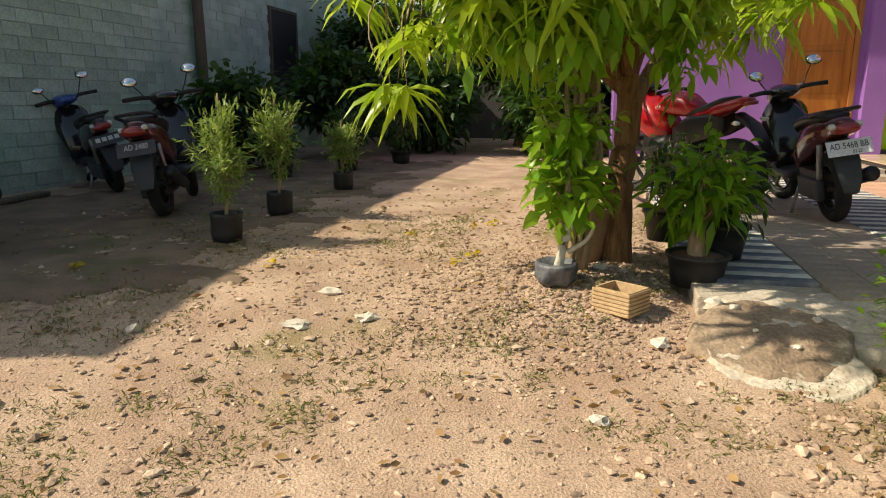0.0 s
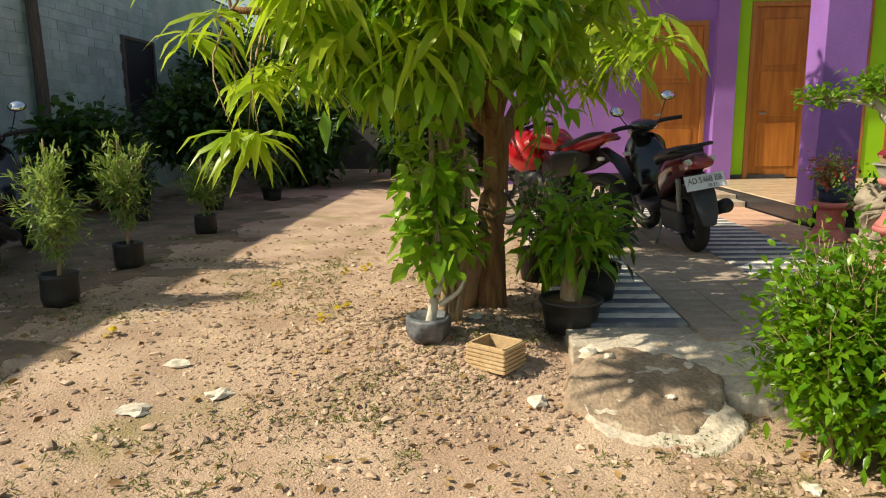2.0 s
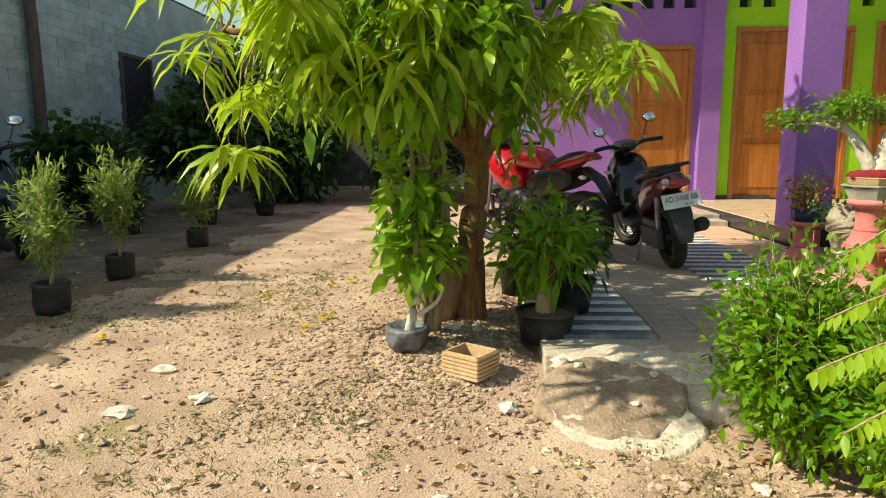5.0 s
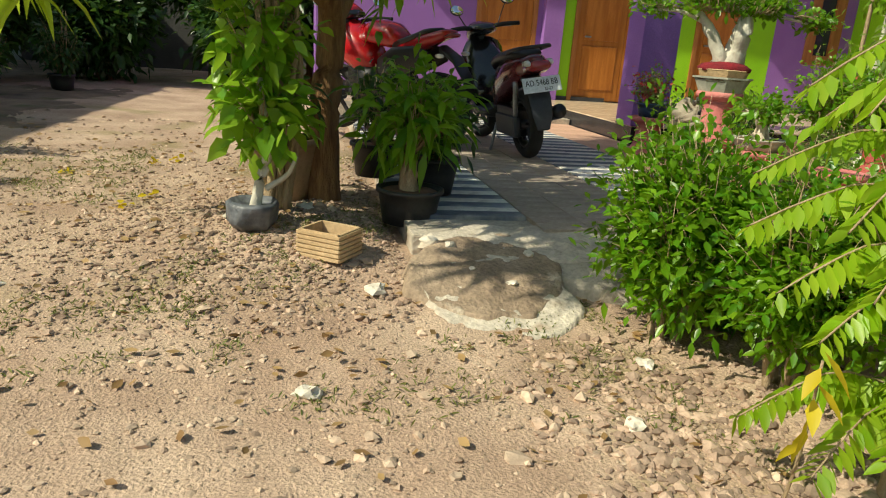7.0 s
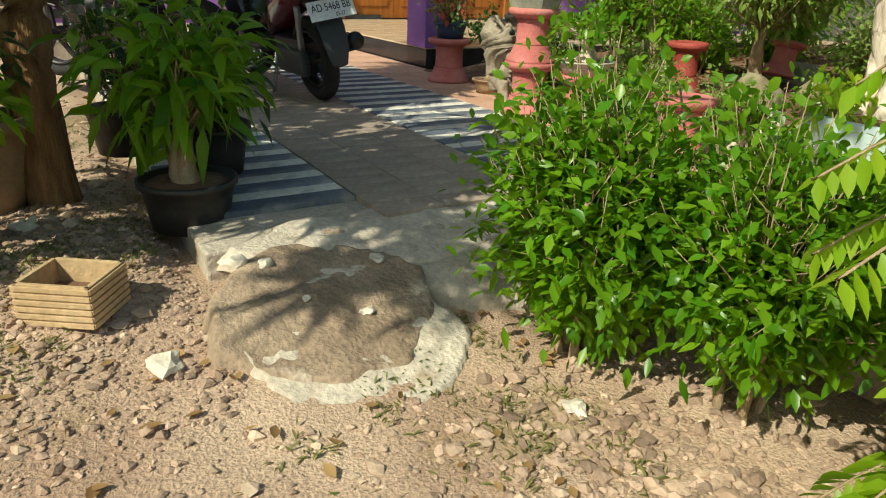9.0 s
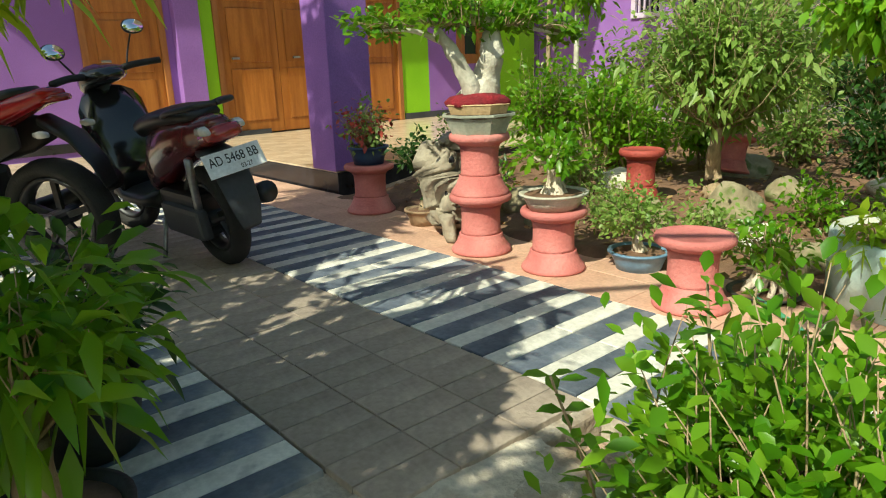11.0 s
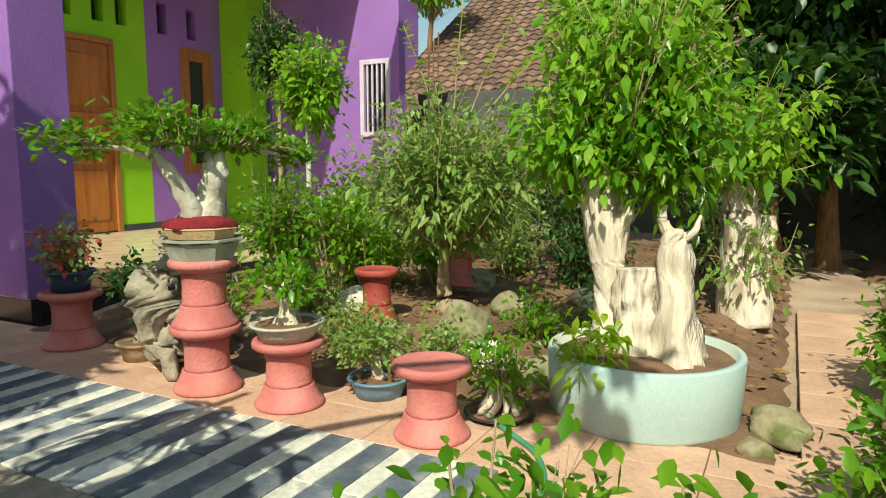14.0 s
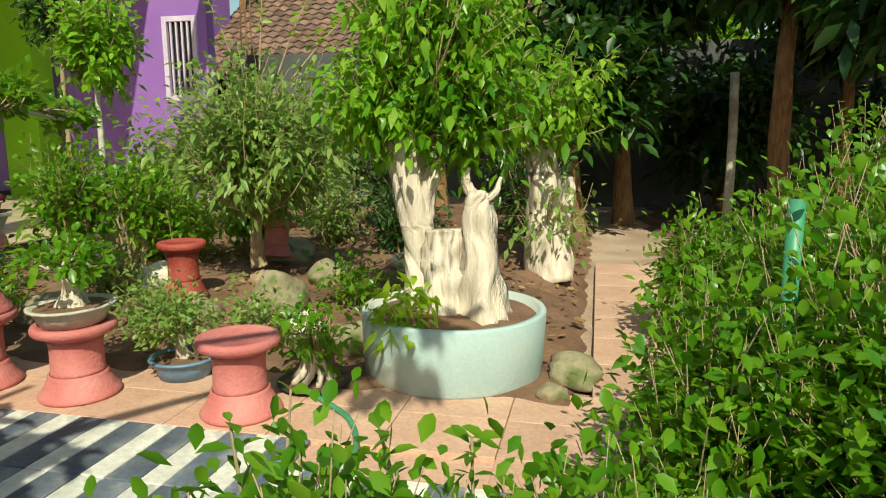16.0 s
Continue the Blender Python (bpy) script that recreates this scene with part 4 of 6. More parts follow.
# ---- yard: tree, pots, shrubs ----
def big_tree():
    t = thing("tree", "leafy tree with long drooping leaves beside the paving", "tree")
    tube("trunk", [(0.10, 4.02, -0.12), (0.09, 4.03, 0.35), (0.13, 4.05, 0.75), (0.10, 4.0, 1.05)], 0.080, 0.066, M_BARK, t, "brown rough-barked trunk", 22, 14, 0.25, 0.3, 0.2)
    limbs = [[(0.10, 4.0, 0.95), (-0.25, 3.9, 1.25), (-0.75, 3.8, 1.55), (-1.25, 3.7, 1.6)],
             [(0.10, 4.0, 1.0), (0.25, 4.0, 1.45), (0.45, 3.9, 1.95), (0.6, 3.8, 2.2)],
             [(0.08, 4.0, 1.0), (-0.1, 4.2, 1.6), (-0.4, 4.3, 2.1)],
             [(0.12, 4.0, 0.85), (0.35, 4.5, 1.25), (0.6, 4.9, 1.5)],
             # The last three limbs reach out of view, added to carry shade-casting foliage.
             [(0.10, 4.0, 1.0), (0.15, 3.6, 1.9), (0.3, 2.9, 2.6), (0.4, 2.2, 2.95)],
             [(0.05, 4.0, 1.0), (-0.4, 3.6, 1.9), (-1.0, 2.9, 2.4), (-1.5, 2.3, 2.5)],
             [(0.08, 4.0, 1.0), (-0.05, 4.4, 1.9), (-0.2, 5.0, 2.8), (0.0, 5.5, 3.9)]]
    for q in limbs:
        tube("limb", q, 0.05, 0.016, M_BARK, t, "", 14, 9, 0.2)
    hubs = np.array([p for q in limbs for p in spline(q, 9)[3:]])
    def near(e):
        return hubs[np.argmin(((hubs - np.array(e)) ** 2).sum(1))]
    # long drooping leaves in rosettes at the twig ends
    P, W, ends = [], [], []
    # Lobes centred above z 2.4 are unseen, added to dapple paving and porch.
    for c, r, n in (((-0.78, 3.72, 1.52), (0.92, 0.60, 0.50), 34), ((-0.65, 4.0, 2.05), (1.0, 0.9, 0.5), 24), ((0.88, 3.98, 1.46), (0.20, 0.22, 0.24), 6), ((0.45, 3.48, 1.62), (0.42, 0.22, 0.30), 13), ((-1.10, 3.45, 1.04), (0.20, 0.18, 0.14), 4), ((-0.45, 3.12, 1.68), (0.85, 0.34, 0.44), 30), ((0.80, 5.1, 1.62), (0.45, 0.45, 0.42), 30), ((-1.4, 5.3, 3.2), (0.9, 0.8, 0.7), 60), ((-1.4, 2.3, 2.5), (0.7, 0.5, 0.25), 12), ((-0.5, 5.2, 3.0), (1.1, 0.9, 0.7), 90), ((0.0, 5.7, 4.0), (1.0, 0.9, 0.9), 90)):
        e, _ = cloud(n, c, r, 0.55)
        ends.append(e)
    ends = np.concatenate(ends)
    twigs("branchwork", near, ends, M_STEM, t, 0.007)
    for e in ends:
        k = rng.integers(9, 14)
        a = rng.uniform(0, 6.28, k)
        P.append(np.repeat(e[None], k, 0) + rng.normal(0, 0.012, (k, 3)))
        W.append(np.stack([np.cos(a), np.sin(a), rng.uniform(-0.75, 0.35, k)], 1))
    leaves("foliage", np.concatenate(P), np.concatenate(W), 0.255, 0.19, L_MANGO, t, droop=0.55, shape="long")
    # Here too, lobes above z 2.4 are unseen and only cast shade.
    for c, r, n in (((-0.10, 3.75, 1.40), (0.62, 0.55, 0.46), 38), ((-0.10, 3.20, 1.36), (0.58, 0.22, 0.42), 50), ((0.40, 4.95, 1.58), (0.42, 0.45, 0.42), 46), ((-0.55, 3.30, 1.34), (0.42, 0.28, 0.34), 46), ((0.12, 3.36, 1.66), (0.50, 0.26, 0.36), 46), ((0.05, 3.12, 1.52), (0.46, 0.18, 0.40), 44), ((0.35, 3.5, 1.15), (0.30, 0.2, 0.25), 18), ((0.4, 2.15, 2.95), (0.45, 0.40, 0.30), 16), ((-1.3, 2.35, 2.45), (0.85, 0.55, 0.25), 22), ((-0.6, 4.3, 2.0), (1.0, 0.9, 0.45), 22), ((-0.3, 4.9, 1.8), (0.9, 0.6, 0.5), 40), ((-0.3, 5.3, 3.2), (1.1, 0.9, 0.9), 130)):
        foliage(t, near, c, r, n, 10, 0.115, 0.52, L_TREE, M_STEM, 0.004, 0.5, 0.3, 0.6, -0.15)
    return t


big_tree()


def pot_prof(r0, r1, h, lip=0.012):
    return [(r0, 0), (r0 + (r1 - r0) * 0.5, h * 0.5), (r1, h * 0.88), (r1 + lip, h * 0.89), (r1 + lip, h), (r1 - 0.006, h), (r1 - 0.014, h * 0.86), (0.0, h * 0.87)]


def potted(name, label, at, r0, r1, h, pm, sides=None, sx=1.0, sy=1.0, turn=0.0, pot_label="", group=""):
    t = thing(name, label, "potted plant", at, turn, group)
    p = lathe("pot", pot_prof(r0, r1, h), pm, t, pot_label, sx=sx, sy=sy, sides=sides, smooth=sides is None)
    lathe("soil", [(r1 - 0.012, h * 0.80), (r1 - 0.016, h * 0.90), (r1 * 0.5, h * 0.93), (0.0, h * 0.94)], M_SOIL, p, "dark soil", sx=sx, sy=sy, wob=0.05)
    return t


def climber():
    t = thing("potted_tree", "twisted pale stems rising from a grey plastic bag", "potted plant", on_ground(-0.22, 3.27))
    bm = [(0.088, 0.0), (0.105, 0.03), (0.108, 0.07), (0.115, 0.10), (0.10, 0.115), (0.085, 0.09), (0.0, 0.088)]
    lathe("plastic_bag", bm, M_BAG, t, "crumpled grey black plastic bag", wob=0.22)
    tube("stem", [(0, 0, 0.06), (0.03, 0.02, 0.20), (0.06, 0.04, 0.34), (0.02, 0.10, 0.62)], 0.026, 0.015, M_PALETRUNK, t, "", 14, 9, 0.2)
    tube("stem", [(0.05, 0.02, 0.16), (0.14, 0.04, 0.22), (0.18, 0.05, 0.30)], 0.014, 0.008, M_PALETRUNK, t)
    foliage(t, (0.03, 0.06, 0.40), (0.0, 0.10, 0.52), (0.27, 0.25, 0.26), 30, 8, 0.105, 0.66, L_TREE, M_STEM, 0.004, 0.4, 0.35, 0.8, -0.1)
    foliage(t, (0.06, 0.16, 0.6), (0.02, 0.14, 0.86), (0.30, 0.24, 0.26), 30, 8, 0.10, 0.62, L_TREE, M_STEM, 0.004, 0.4, 0.35, 0.8, -0.1)
    for k in range(8):
        a, q = k * 0.79, rng.uniform(0, 6.28)
        path = [(0.10 + (0.05 + 0.03 * math.sin(5 * z + q)) * math.cos(a + 1.6 * z) + 0.10 * z * z * math.cos(a) * 0.5, 0.24 + (0.06 + 0.03 * math.cos(4 * z + q)) * math.sin(a + 1.6 * z), z) for z in (0.0, 0.3, 0.55, 0.8, 1.05, 1.3, 1.6)]
        tube("vine_stem", path, rng.uniform(0.015, 0.024), 0.008, M_STEM, t, "", 26, 7, 0.35)


climber()
t = potted("potted_shrub", "large tan clay pot with leafy stems under the tree", on_ground(-0.12, 4.02), 0.13, 0.18, 0.34, M_POTTAN)
foliage(t, (0, 0, 0.33), (0, -0.05, 0.62), (0.30, 0.28, 0.26), 30, 9, 0.08, 0.55, L_DARK, M_STEM)
t = potted("potted_shrub", "black plastic pot with dark narrow-leaved shrub", (0.50, 3.55, -0.06), 0.13, 0.155, 0.17, M_POTBLACK)
tube("trunk", [(0.0, 0, 0.12), (-0.01, 0.01, 0.22), (0.0, 0.0, 0.34)], 0.052, 0.035, M_STEM, t, "stout pale trunk", 10, 10, 0.3)
foliage(t, (0, 0, 0.33), (-0.02, 0.0, 0.58), (0.34, 0.30, 0.24), 48, 10, 0.125, 0.32, L_SHRUB, M_STEM, 0.004, 0.5, 0.35, 0.9, 0.1)
t = potted("potted_shrub", "black plastic pot with dark shrub behind another pot", (0.68, 3.98, 0.0), 0.12, 0.15, 0.20, M_POTBLACK)
foliage(t, (0, 0, 0.18), (0.0, 0.0, 0.45), (0.24, 0.24, 0.22), 40, 9, 0.09, 0.34, L_DARK, M_STEM)
t = potted("potted_shrub", "black plastic pot with dark shrub beside motorcycle", (0.42, 4.45, 0.0), 0.12, 0.15, 0.20, M_POTBLACK)
foliage(t, (0, 0, 0.18), (0.0, 0.0, 0.5), (0.24, 0.24, 0.26), 40, 9, 0.09, 0.34, L_DARK, M_STEM)


def ribbed_planter():
    p = thing("planter_box", "sandy square clay planter with ribbed sides on gravel", "planter", on_ground(0.10, 3.06, -0.01), -34.5)
    for sx, sy, w, tn in ((0, -1, 0.098, 0), (0, 1, 0.098, 180), (1, 0, 0.088, 90), (-1, 0, 0.088, -90)):
        off = 0.088 if sy else 0.098
        tm = pose(0, 0, 0, 0, 0, tn)
        sp = block("side_panel", -w, w, -off, -off + 0.012, 0, 0.118, M_PLANTER, p, bevel=0.002, m=tm)
        for k in range(6):
            block("rib", -w - 0.003, w + 0.003, -off - 0.006, -off + 0.001, 0.004 + k * 0.019, 0.018 + k * 0.019, M_PLANTER, sp, bevel=0.002, m=tm)
    block("soil", -0.085, 0.085, -0.075, 0.075, 0.0, 0.055, M_SOIL, p, "dry soil")


ribbed_planter()
for k, (x, y, rx, ry) in enumerate(((-1.36, 2.59, 0.07, 0.045), (-1.07, 2.76, 0.055, 0.04), (0.26, 2.78, 0.055, 0.04), (0.01, 2.09, 0.04, 0.035), (-1.38, 3.02, 0.06, 0.035), (0.91, 1.87, 0.035, 0.03), (-2.05, 2.35, 0.04, 0.03), (1.12, 2.22, 0.03, 0.03), (-0.32, 3.36, 0.04, 0.035), (0.0, 3.62, 0.05, 0.04))):
    s = rock_mesh("stone", (rx, ry, 0.020), M_WHITESTONE, seed=k, sub=2, rough=0.75, smooth=False)
    s.matrix_world = pose(*on_ground(x, y, 0.006), 0, 0, k * 47)
    tagged(s, label="flat pale stone lying on the earth", category="stone", group="pale stones")
for k, (x, y) in enumerate(((-0.86, 3.72), (-0.78, 3.98), (-1.35, 4.55), (-0.95, 4.95), (-0.85, 5.1), (-1.9, 3.4), (-2.9, 3.0))):
    P = [(rng.normal(0, 0.012), rng.normal(0, 0.012), 0.012 + rng.uniform(0, 0.02)) for _ in range(7)]
    W = [(rng.normal(), rng.normal(), 0.4) for _ in range(7)]
    f = leaves("fallen_flower", P, W, 0.05, 0.75, L_YELLOW)
    f.matrix_world = pose(*on_ground(x, y), 0, 0, k * 50)
    tagged(f, label="yellow fallen flower on the earth", category="flower", group="fallen flowers")

for k, (x, y, h) in enumerate(((-2.52, 3.97, 1.0), (-2.64, 5.02, 1.0), (-2.72, 6.68, 0.75))):
    t = thing("potted_shrub", "narrow-leaved young shrub in a black plastic bag", "potted plant", on_ground(x, y), k * 70, "bagged shrubs")
    lathe("plastic_bag", [(0.095, 0), (0.105, 0.06), (0.105, 0.17), (0.11, 0.20), (0.098, 0.20), (0.09, 0.17), (0, 0.17)], M_POTBLACK, t, "black plastic bag", wob=0.10)
    tube("stem", [(0, 0, 0.14), (0.02, 0.01, 0.4), (-0.01, 0.02, 0.65 * h), (0.0, 0.0, h)], 0.013, 0.006, M_STEM, t)
    foliage(t, lambda e: (0.0, 0.0, 0.25 + 0.55 * max(0.0, e[2] - 0.25)), (0, 0, 0.70 * h), (0.32, 0.32, 0.42 * h), 46, 30, 0.075, 0.20, L_NARROW, M_STEM, 0.003, 0.15, 0.25, 0.9, 0.5, spread=0.03, along=0.35)


def shrub(name, label, at, centre, radii, n, per, size, width, lm, category="shrub", r=0.005, shell=0.4, droop=0.3, rise=0.3):
    t = thing(name, label, category, at)
    for k in range(5):
        a = k * 1.26 + at[0]
        tube("stem", [(0.04 * math.cos(a), 0.04 * math.sin(a), -0.05), (centre[0] * 0.5 + radii[0] * 0.25 * math.cos(a), centre[1] * 0.5 + radii[1] * 0.25 * math.sin(a), centre[2] * 0.5), (centre[0] + radii[0] * 0.5 * math.cos(a), centre[1] + radii[1] * 0.5 * math.sin(a), centre[2])], r * 3, r, M_STEM, t)
    foliage(t, (centre[0] * 0.7, centre[1] * 0.7, max(0.05, centre[2] - radii[2] * 0.6)), centre, radii, n, per, size, width, lm, M_STEM, r * 0.7, droop, shell, 0.7, rise, along=0.45)
    return t


# shrub border beside the walk-in
SH = "bright green leafy shrub beside the forecourt"
for x, y, cz, rx, ry, rz, n in ((1.30, 2.42, 0.50, 0.37, 0.38, 0.44, 380), (1.52, 2.05, 0.48, 0.40, 0.40, 0.40, 330), (1.62, 2.58, 0.34, 0.36, 0.34, 0.36, 240), (2.15, 1.20, 1.22, 0.34, 0.26, 0.28, 70), (1.55, 1.45, 0.62, 0.45, 0.42, 0.52, 330), (2.05, 1.50, 0.72, 0.50, 0.48, 0.58, 320), (1.95, 0.85, 0.75, 0.6, 0.5, 0.65, 280), (2.05, 1.82, 0.52, 0.36, 0.32, 0.50, 260), (2.40, 1.78, 0.55, 0.36, 0.28, 0.52, 260), (2.85, 1.52, 0.55, 0.40, 0.30, 0.52, 240), (3.55, 1.38, 0.5, 0.45, 0.30, 0.5, 200), (2.62, 1.42, 0.70, 0.45, 0.36, 0.60, 260), (3.3, 1.05, 0.8, 0.55, 0.45, 0.7, 240), (3.95, 1.62, 0.42, 0.36, 0.30, 0.42, 170)):
    shrub("shrub", SH, on_ground(x, y), (0, 0, cz), (rx, ry, rz), int(n * 1.2), 19, 0.048, 0.48, L_SHRUB, droop=0.25)
for x, y, h in ((1.34, 2.82, 0.52), (1.44, 2.62, 0.62), (1.62, 2.75, 0.70), (1.80, 2.70, 0.66), (1.66, 2.40, 0.74), (1.9, 2.35, 0.62)):
    t = thing("shrub_shoot", "upright young shoot with paired green leaves", "shoot", on_ground(x, y), rng.uniform(0, 360), "upright shoots")
    pts = [(0, 0, 0), (rng.normal(0, 0.03), rng.normal(0, 0.03), h * 0.5), (rng.normal(0, 0.05), rng.normal(0, 0.05), h)]
    tube("stem", pts, 0.006, 0.003, M_STEM, t)
    P, W = [], []
    for i, p in enumerate(spline(pts, 16)[5:]):
        a = i * 1.57
        for s in (0, math.pi):
            P.append(p)
            W.append((math.cos(a + s), math.sin(a + s), 0.45))
    leaves("foliage", P, W, 0.068, 0.40, L_SHRUB, t, droop=0.35)


def fern(name, label, at, fronds, lm):
    """Long pinnate fronds with paired leaflets."""
    t = thing(name, label, "shrub", at)
    tube("stem", [(0, 0, -0.03), (0.01, 0.02, 0.3), (0.0, 0.0, 1.0)], 0.014, 0.006, M_STEM, t)
    P, W, S = [], [], []
    for z, a, ln, up in fronds:
        d = Vector((math.cos(radians(a)), math.sin(radians(a)), 0))
        path = spline([(0, 0, z), d * ln * 0.5 + Vector((0, 0, z + up)), d * ln + Vector((0, 0, z + up * 0.2 - 0.08))], 25)
        tube("frond_rib", path[::6] + [path[-1]], 0.003, 0.002, M_STEM, t, n=10, seg=5)
        side = Vector((-d.y, d.x, 0))
        for i, p in enumerate(path[3:]):
            for sg in (-1, 1):
                P.append(p)
                W.append(tuple(side * sg + d * 0.25 + Vector((0, 0, -0.7))))
                S.append(0.088 * (1 - 0.45 * (i / 22)))
    leaves("foliage", P, W, np.array(S), 0.45, lm, t, droop=0.25)
    return t


FR = [(z + 0.12, a, ln, up) for z, a, ln, up in ((0.90, 172, 0.40, 0.06), (0.70, 150, 0.42, 0.05), (0.64, 195, 0.38, 0.07), (0.60, 165, 0.44, 0.04), (0.56, 140, 0.36, 0.06), (0.52, 205, 0.36, 0.05), (0.48, 178, 0.40, 0.04), (0.74, 215, 0.36, 0.10), (0.80, 120, 0.34, 0.08), (0.40, 190, 0.34, 0.03), (0.16, 172, 0.40, 0.05), (0.12, 200, 0.36, 0.04), (0.10, 155, 0.36, 0.06), (0.22, 220, 0.36, 0.04), (0.85, 185, 0.32, 0.10), (0.66, 235, 0.34, 0.06), (0.30, 240, 0.32, 0.05))]
fern("fern_shrub", "yellow-green shrub with long pinnate fronds", on_ground(1.38, 1.50), FR, L_YOUNG)
t = thing("yellow_shoot", "yellowing leaves hanging at the shrub's foot", "shrub", on_ground(1.06, 1.46))
tube("stem", [(0, 0, 0), (0.0, -0.02, 0.2), (-0.03, -0.05, 0.42)], 0.005, 0.003, M_STEM, t)
leaves("foliage", [(-0.03, -0.05, 0.44 - 0.035 * k) for k in range(7)], [(rng.normal(), rng.normal(), -0.7) for _ in range(7)], 0.082, 0.45, L_YELLOW, t)


def apron():
    """Worn concrete ramp between the earth and the paving: a brown cemented patch with a paler broken rim."""
    a = thing("pavement_apron", "worn earthy concrete ramp with pale broken rim", "pavement", kind="structure")
    def base(y):
        return -0.196 + 0.178 * step01(2.3, 3.25, y)
    def disc(name, cx, cy, rx, ry, lift, bumps, m, lab, seed):
        V, F, n, k = [], [], 72, 22
        for i in range(k):
            u = (i / (k - 1)) ** 0.8
            for j in range(n):
                t = 2 * math.pi * j / n
                w = 1 + 0.16 * noise.noise(Vector((math.cos(t) * 2.2 + seed, math.sin(t) * 2.2, 0))) + 0.05 * noise.noise(Vector((math.cos(t) * 9, math.sin(t) * 9, seed)))
                x, y = cx + rx * w * u * math.cos(t), cy + ry * w * u * math.sin(t)
                z = base(y) + lift - 0.06 * step01(0.93, 1.0, u) + bumps * noise.noise(Vector((x * 8, y * 8, seed))) + 0.5 * bumps * noise.noise(Vector((x * 26, y * 26, seed)))
                V.append((x, y, z))
        for i in range(k - 1):
            for j in range(n):
                q = (j + 1) % n
                F.append((i * n + j, (i + 1) * n + j, (i + 1) * n + q, i * n + q))
        return raw(name, V, F, m, a, lab, True)
    disc("rim", 0.75, 2.67, 0.31, 0.29, 0.0, 0.012, M_LIME, "pale broken concrete rim", 1.0)
    disc("ramp", 0.71, 2.82, 0.34, 0.30, 0.010, 0.020, M_APRON, "earth-stained concrete ramp", 5.0)
    disc("ledge", 1.06, 3.12, 0.54, 0.22, 0.004, 0.012, M_LIME, "pale cracked concrete ledge", 9.0)
    disc("ledge", 1.42, 2.92, 0.42, 0.26, 0.0, 0.012, M_CONC, "pale cracked concrete ledge", 12.0)
    for k, (x, y, w) in enumerate(((0.80, 2.74, 0.022), (0.66, 2.84, 0.016), (0.93, 2.95, 0.03), (0.52, 3.06, 0.045), (0.60, 3.02, 0.03))):
        st = rock_mesh("stone", (w, w * 0.7, w * 0.5), M_WHITESTONE, a, "pale pebble bedded in concrete", seed=20 + k, sub=2, rough=0.6, smooth=False)
        st.matrix_local = pose(x, y, base(y) + 0.018, 0, 0, 50 * k)


apron()

pole = thing("pole", "dark upright wooden pole against the block wall", "pole")
tube("shaft", [(-5.9, 9.15, -0.2), (-5.88, 9.18, 1.6), (-5.9, 9.17, 3.4)], 0.085, 0.075, M_POLE, pole, n=8, seg=12)
w3 = thing("window_3", "framed black panel standing for a shaded window opening", "window", kind="structure")
# Solid black panel on the wall face; the opening's inner shade is its colour.
block("dark_panel", -6.02, -5.975, 11.66, 12.68, 0.9, 2.52, M_VENT, w3, bevel=0.0)
for a, b, c, e in ((11.6, 11.66, 0.84, 2.58), (12.68, 12.74, 0.84, 2.58), (11.66, 12.68, 2.52, 2.58), (11.66, 12.68, 0.84, 0.9)):
    block("window_frame", -6.02, -5.955, a, b, c, e, M_POLE, w3)
pl = block("plank", -0.07, 0.07, -1.35, 1.35, 0.0, 0.035, M_PLANK, m=pose(-5.35, 4.2, ground_z(-5.35, 4.2) + 0.02, 0, 0, 6))
tagged(pl, label="weathered dark plank lying along the wall", category="plank")


# ---- garden beside the forecourt ----
def pedestal(at, h, r, material=M_RED, label="red painted concrete drum pedestal on terracotta tiles"):
    prof = [(1, 0), (1.02, 0.02), (1.0, 0.05), (0.95, 0.08), (0.84, 0.16), (0.76, 0.25), (0.735, 0.26), (0.735, 0.31), (0.69, 0.32), (0.66, 0.36), (0.645, 0.60), (0.66, 0.74), (0.72, 0.81), (0.88, 0.86), (0.98, 0.875), (1.03, 0.90), (1.04, 0.95), (1.0, 0.99), (0.90, 1.0), (0.86, 0.985), (0.0, 0.985)]
    s = thing("pedestal", label, "pedestal", at, rng.uniform(0, 360), "red pedestals")
    pr = [(a * r, b * h) for a, b in prof]
    for nm, a, b in (("foot", 0, 9), ("stem", 8, 13), ("top", 12, len(pr))):
        lathe(nm, pr[a:b], material, s, seg=44, wob=0.012)
    return s


pedestal((2.775, 4.62, 0), 0.31, 0.158)
pedestal((2.775, 4.62, 0.307), 0.315, 0.15, label="red concrete drum pedestal stacked on another")
pedestal((2.78, 4.13, 0), 0.297, 0.152)
pedestal((2.755, 3.40, 0), 0.295, 0.150, label="empty red concrete drum pedestal on terracotta tiles")
pedestal((2.98, 5.92, 0), 0.33, 0.165)
pedestal((3.95, 4.42, 0.10), 0.33, 0.13, M_DARKRED, "old dark red pedestal among the bushes")
q = pedestal((4.75, 4.25, 0.19), 0.24, 0.12, M_RED, "red pedestal tilted among the stones")
q.matrix_world = pose(4.75, 4.25, 0.20, 0, 14, 0)

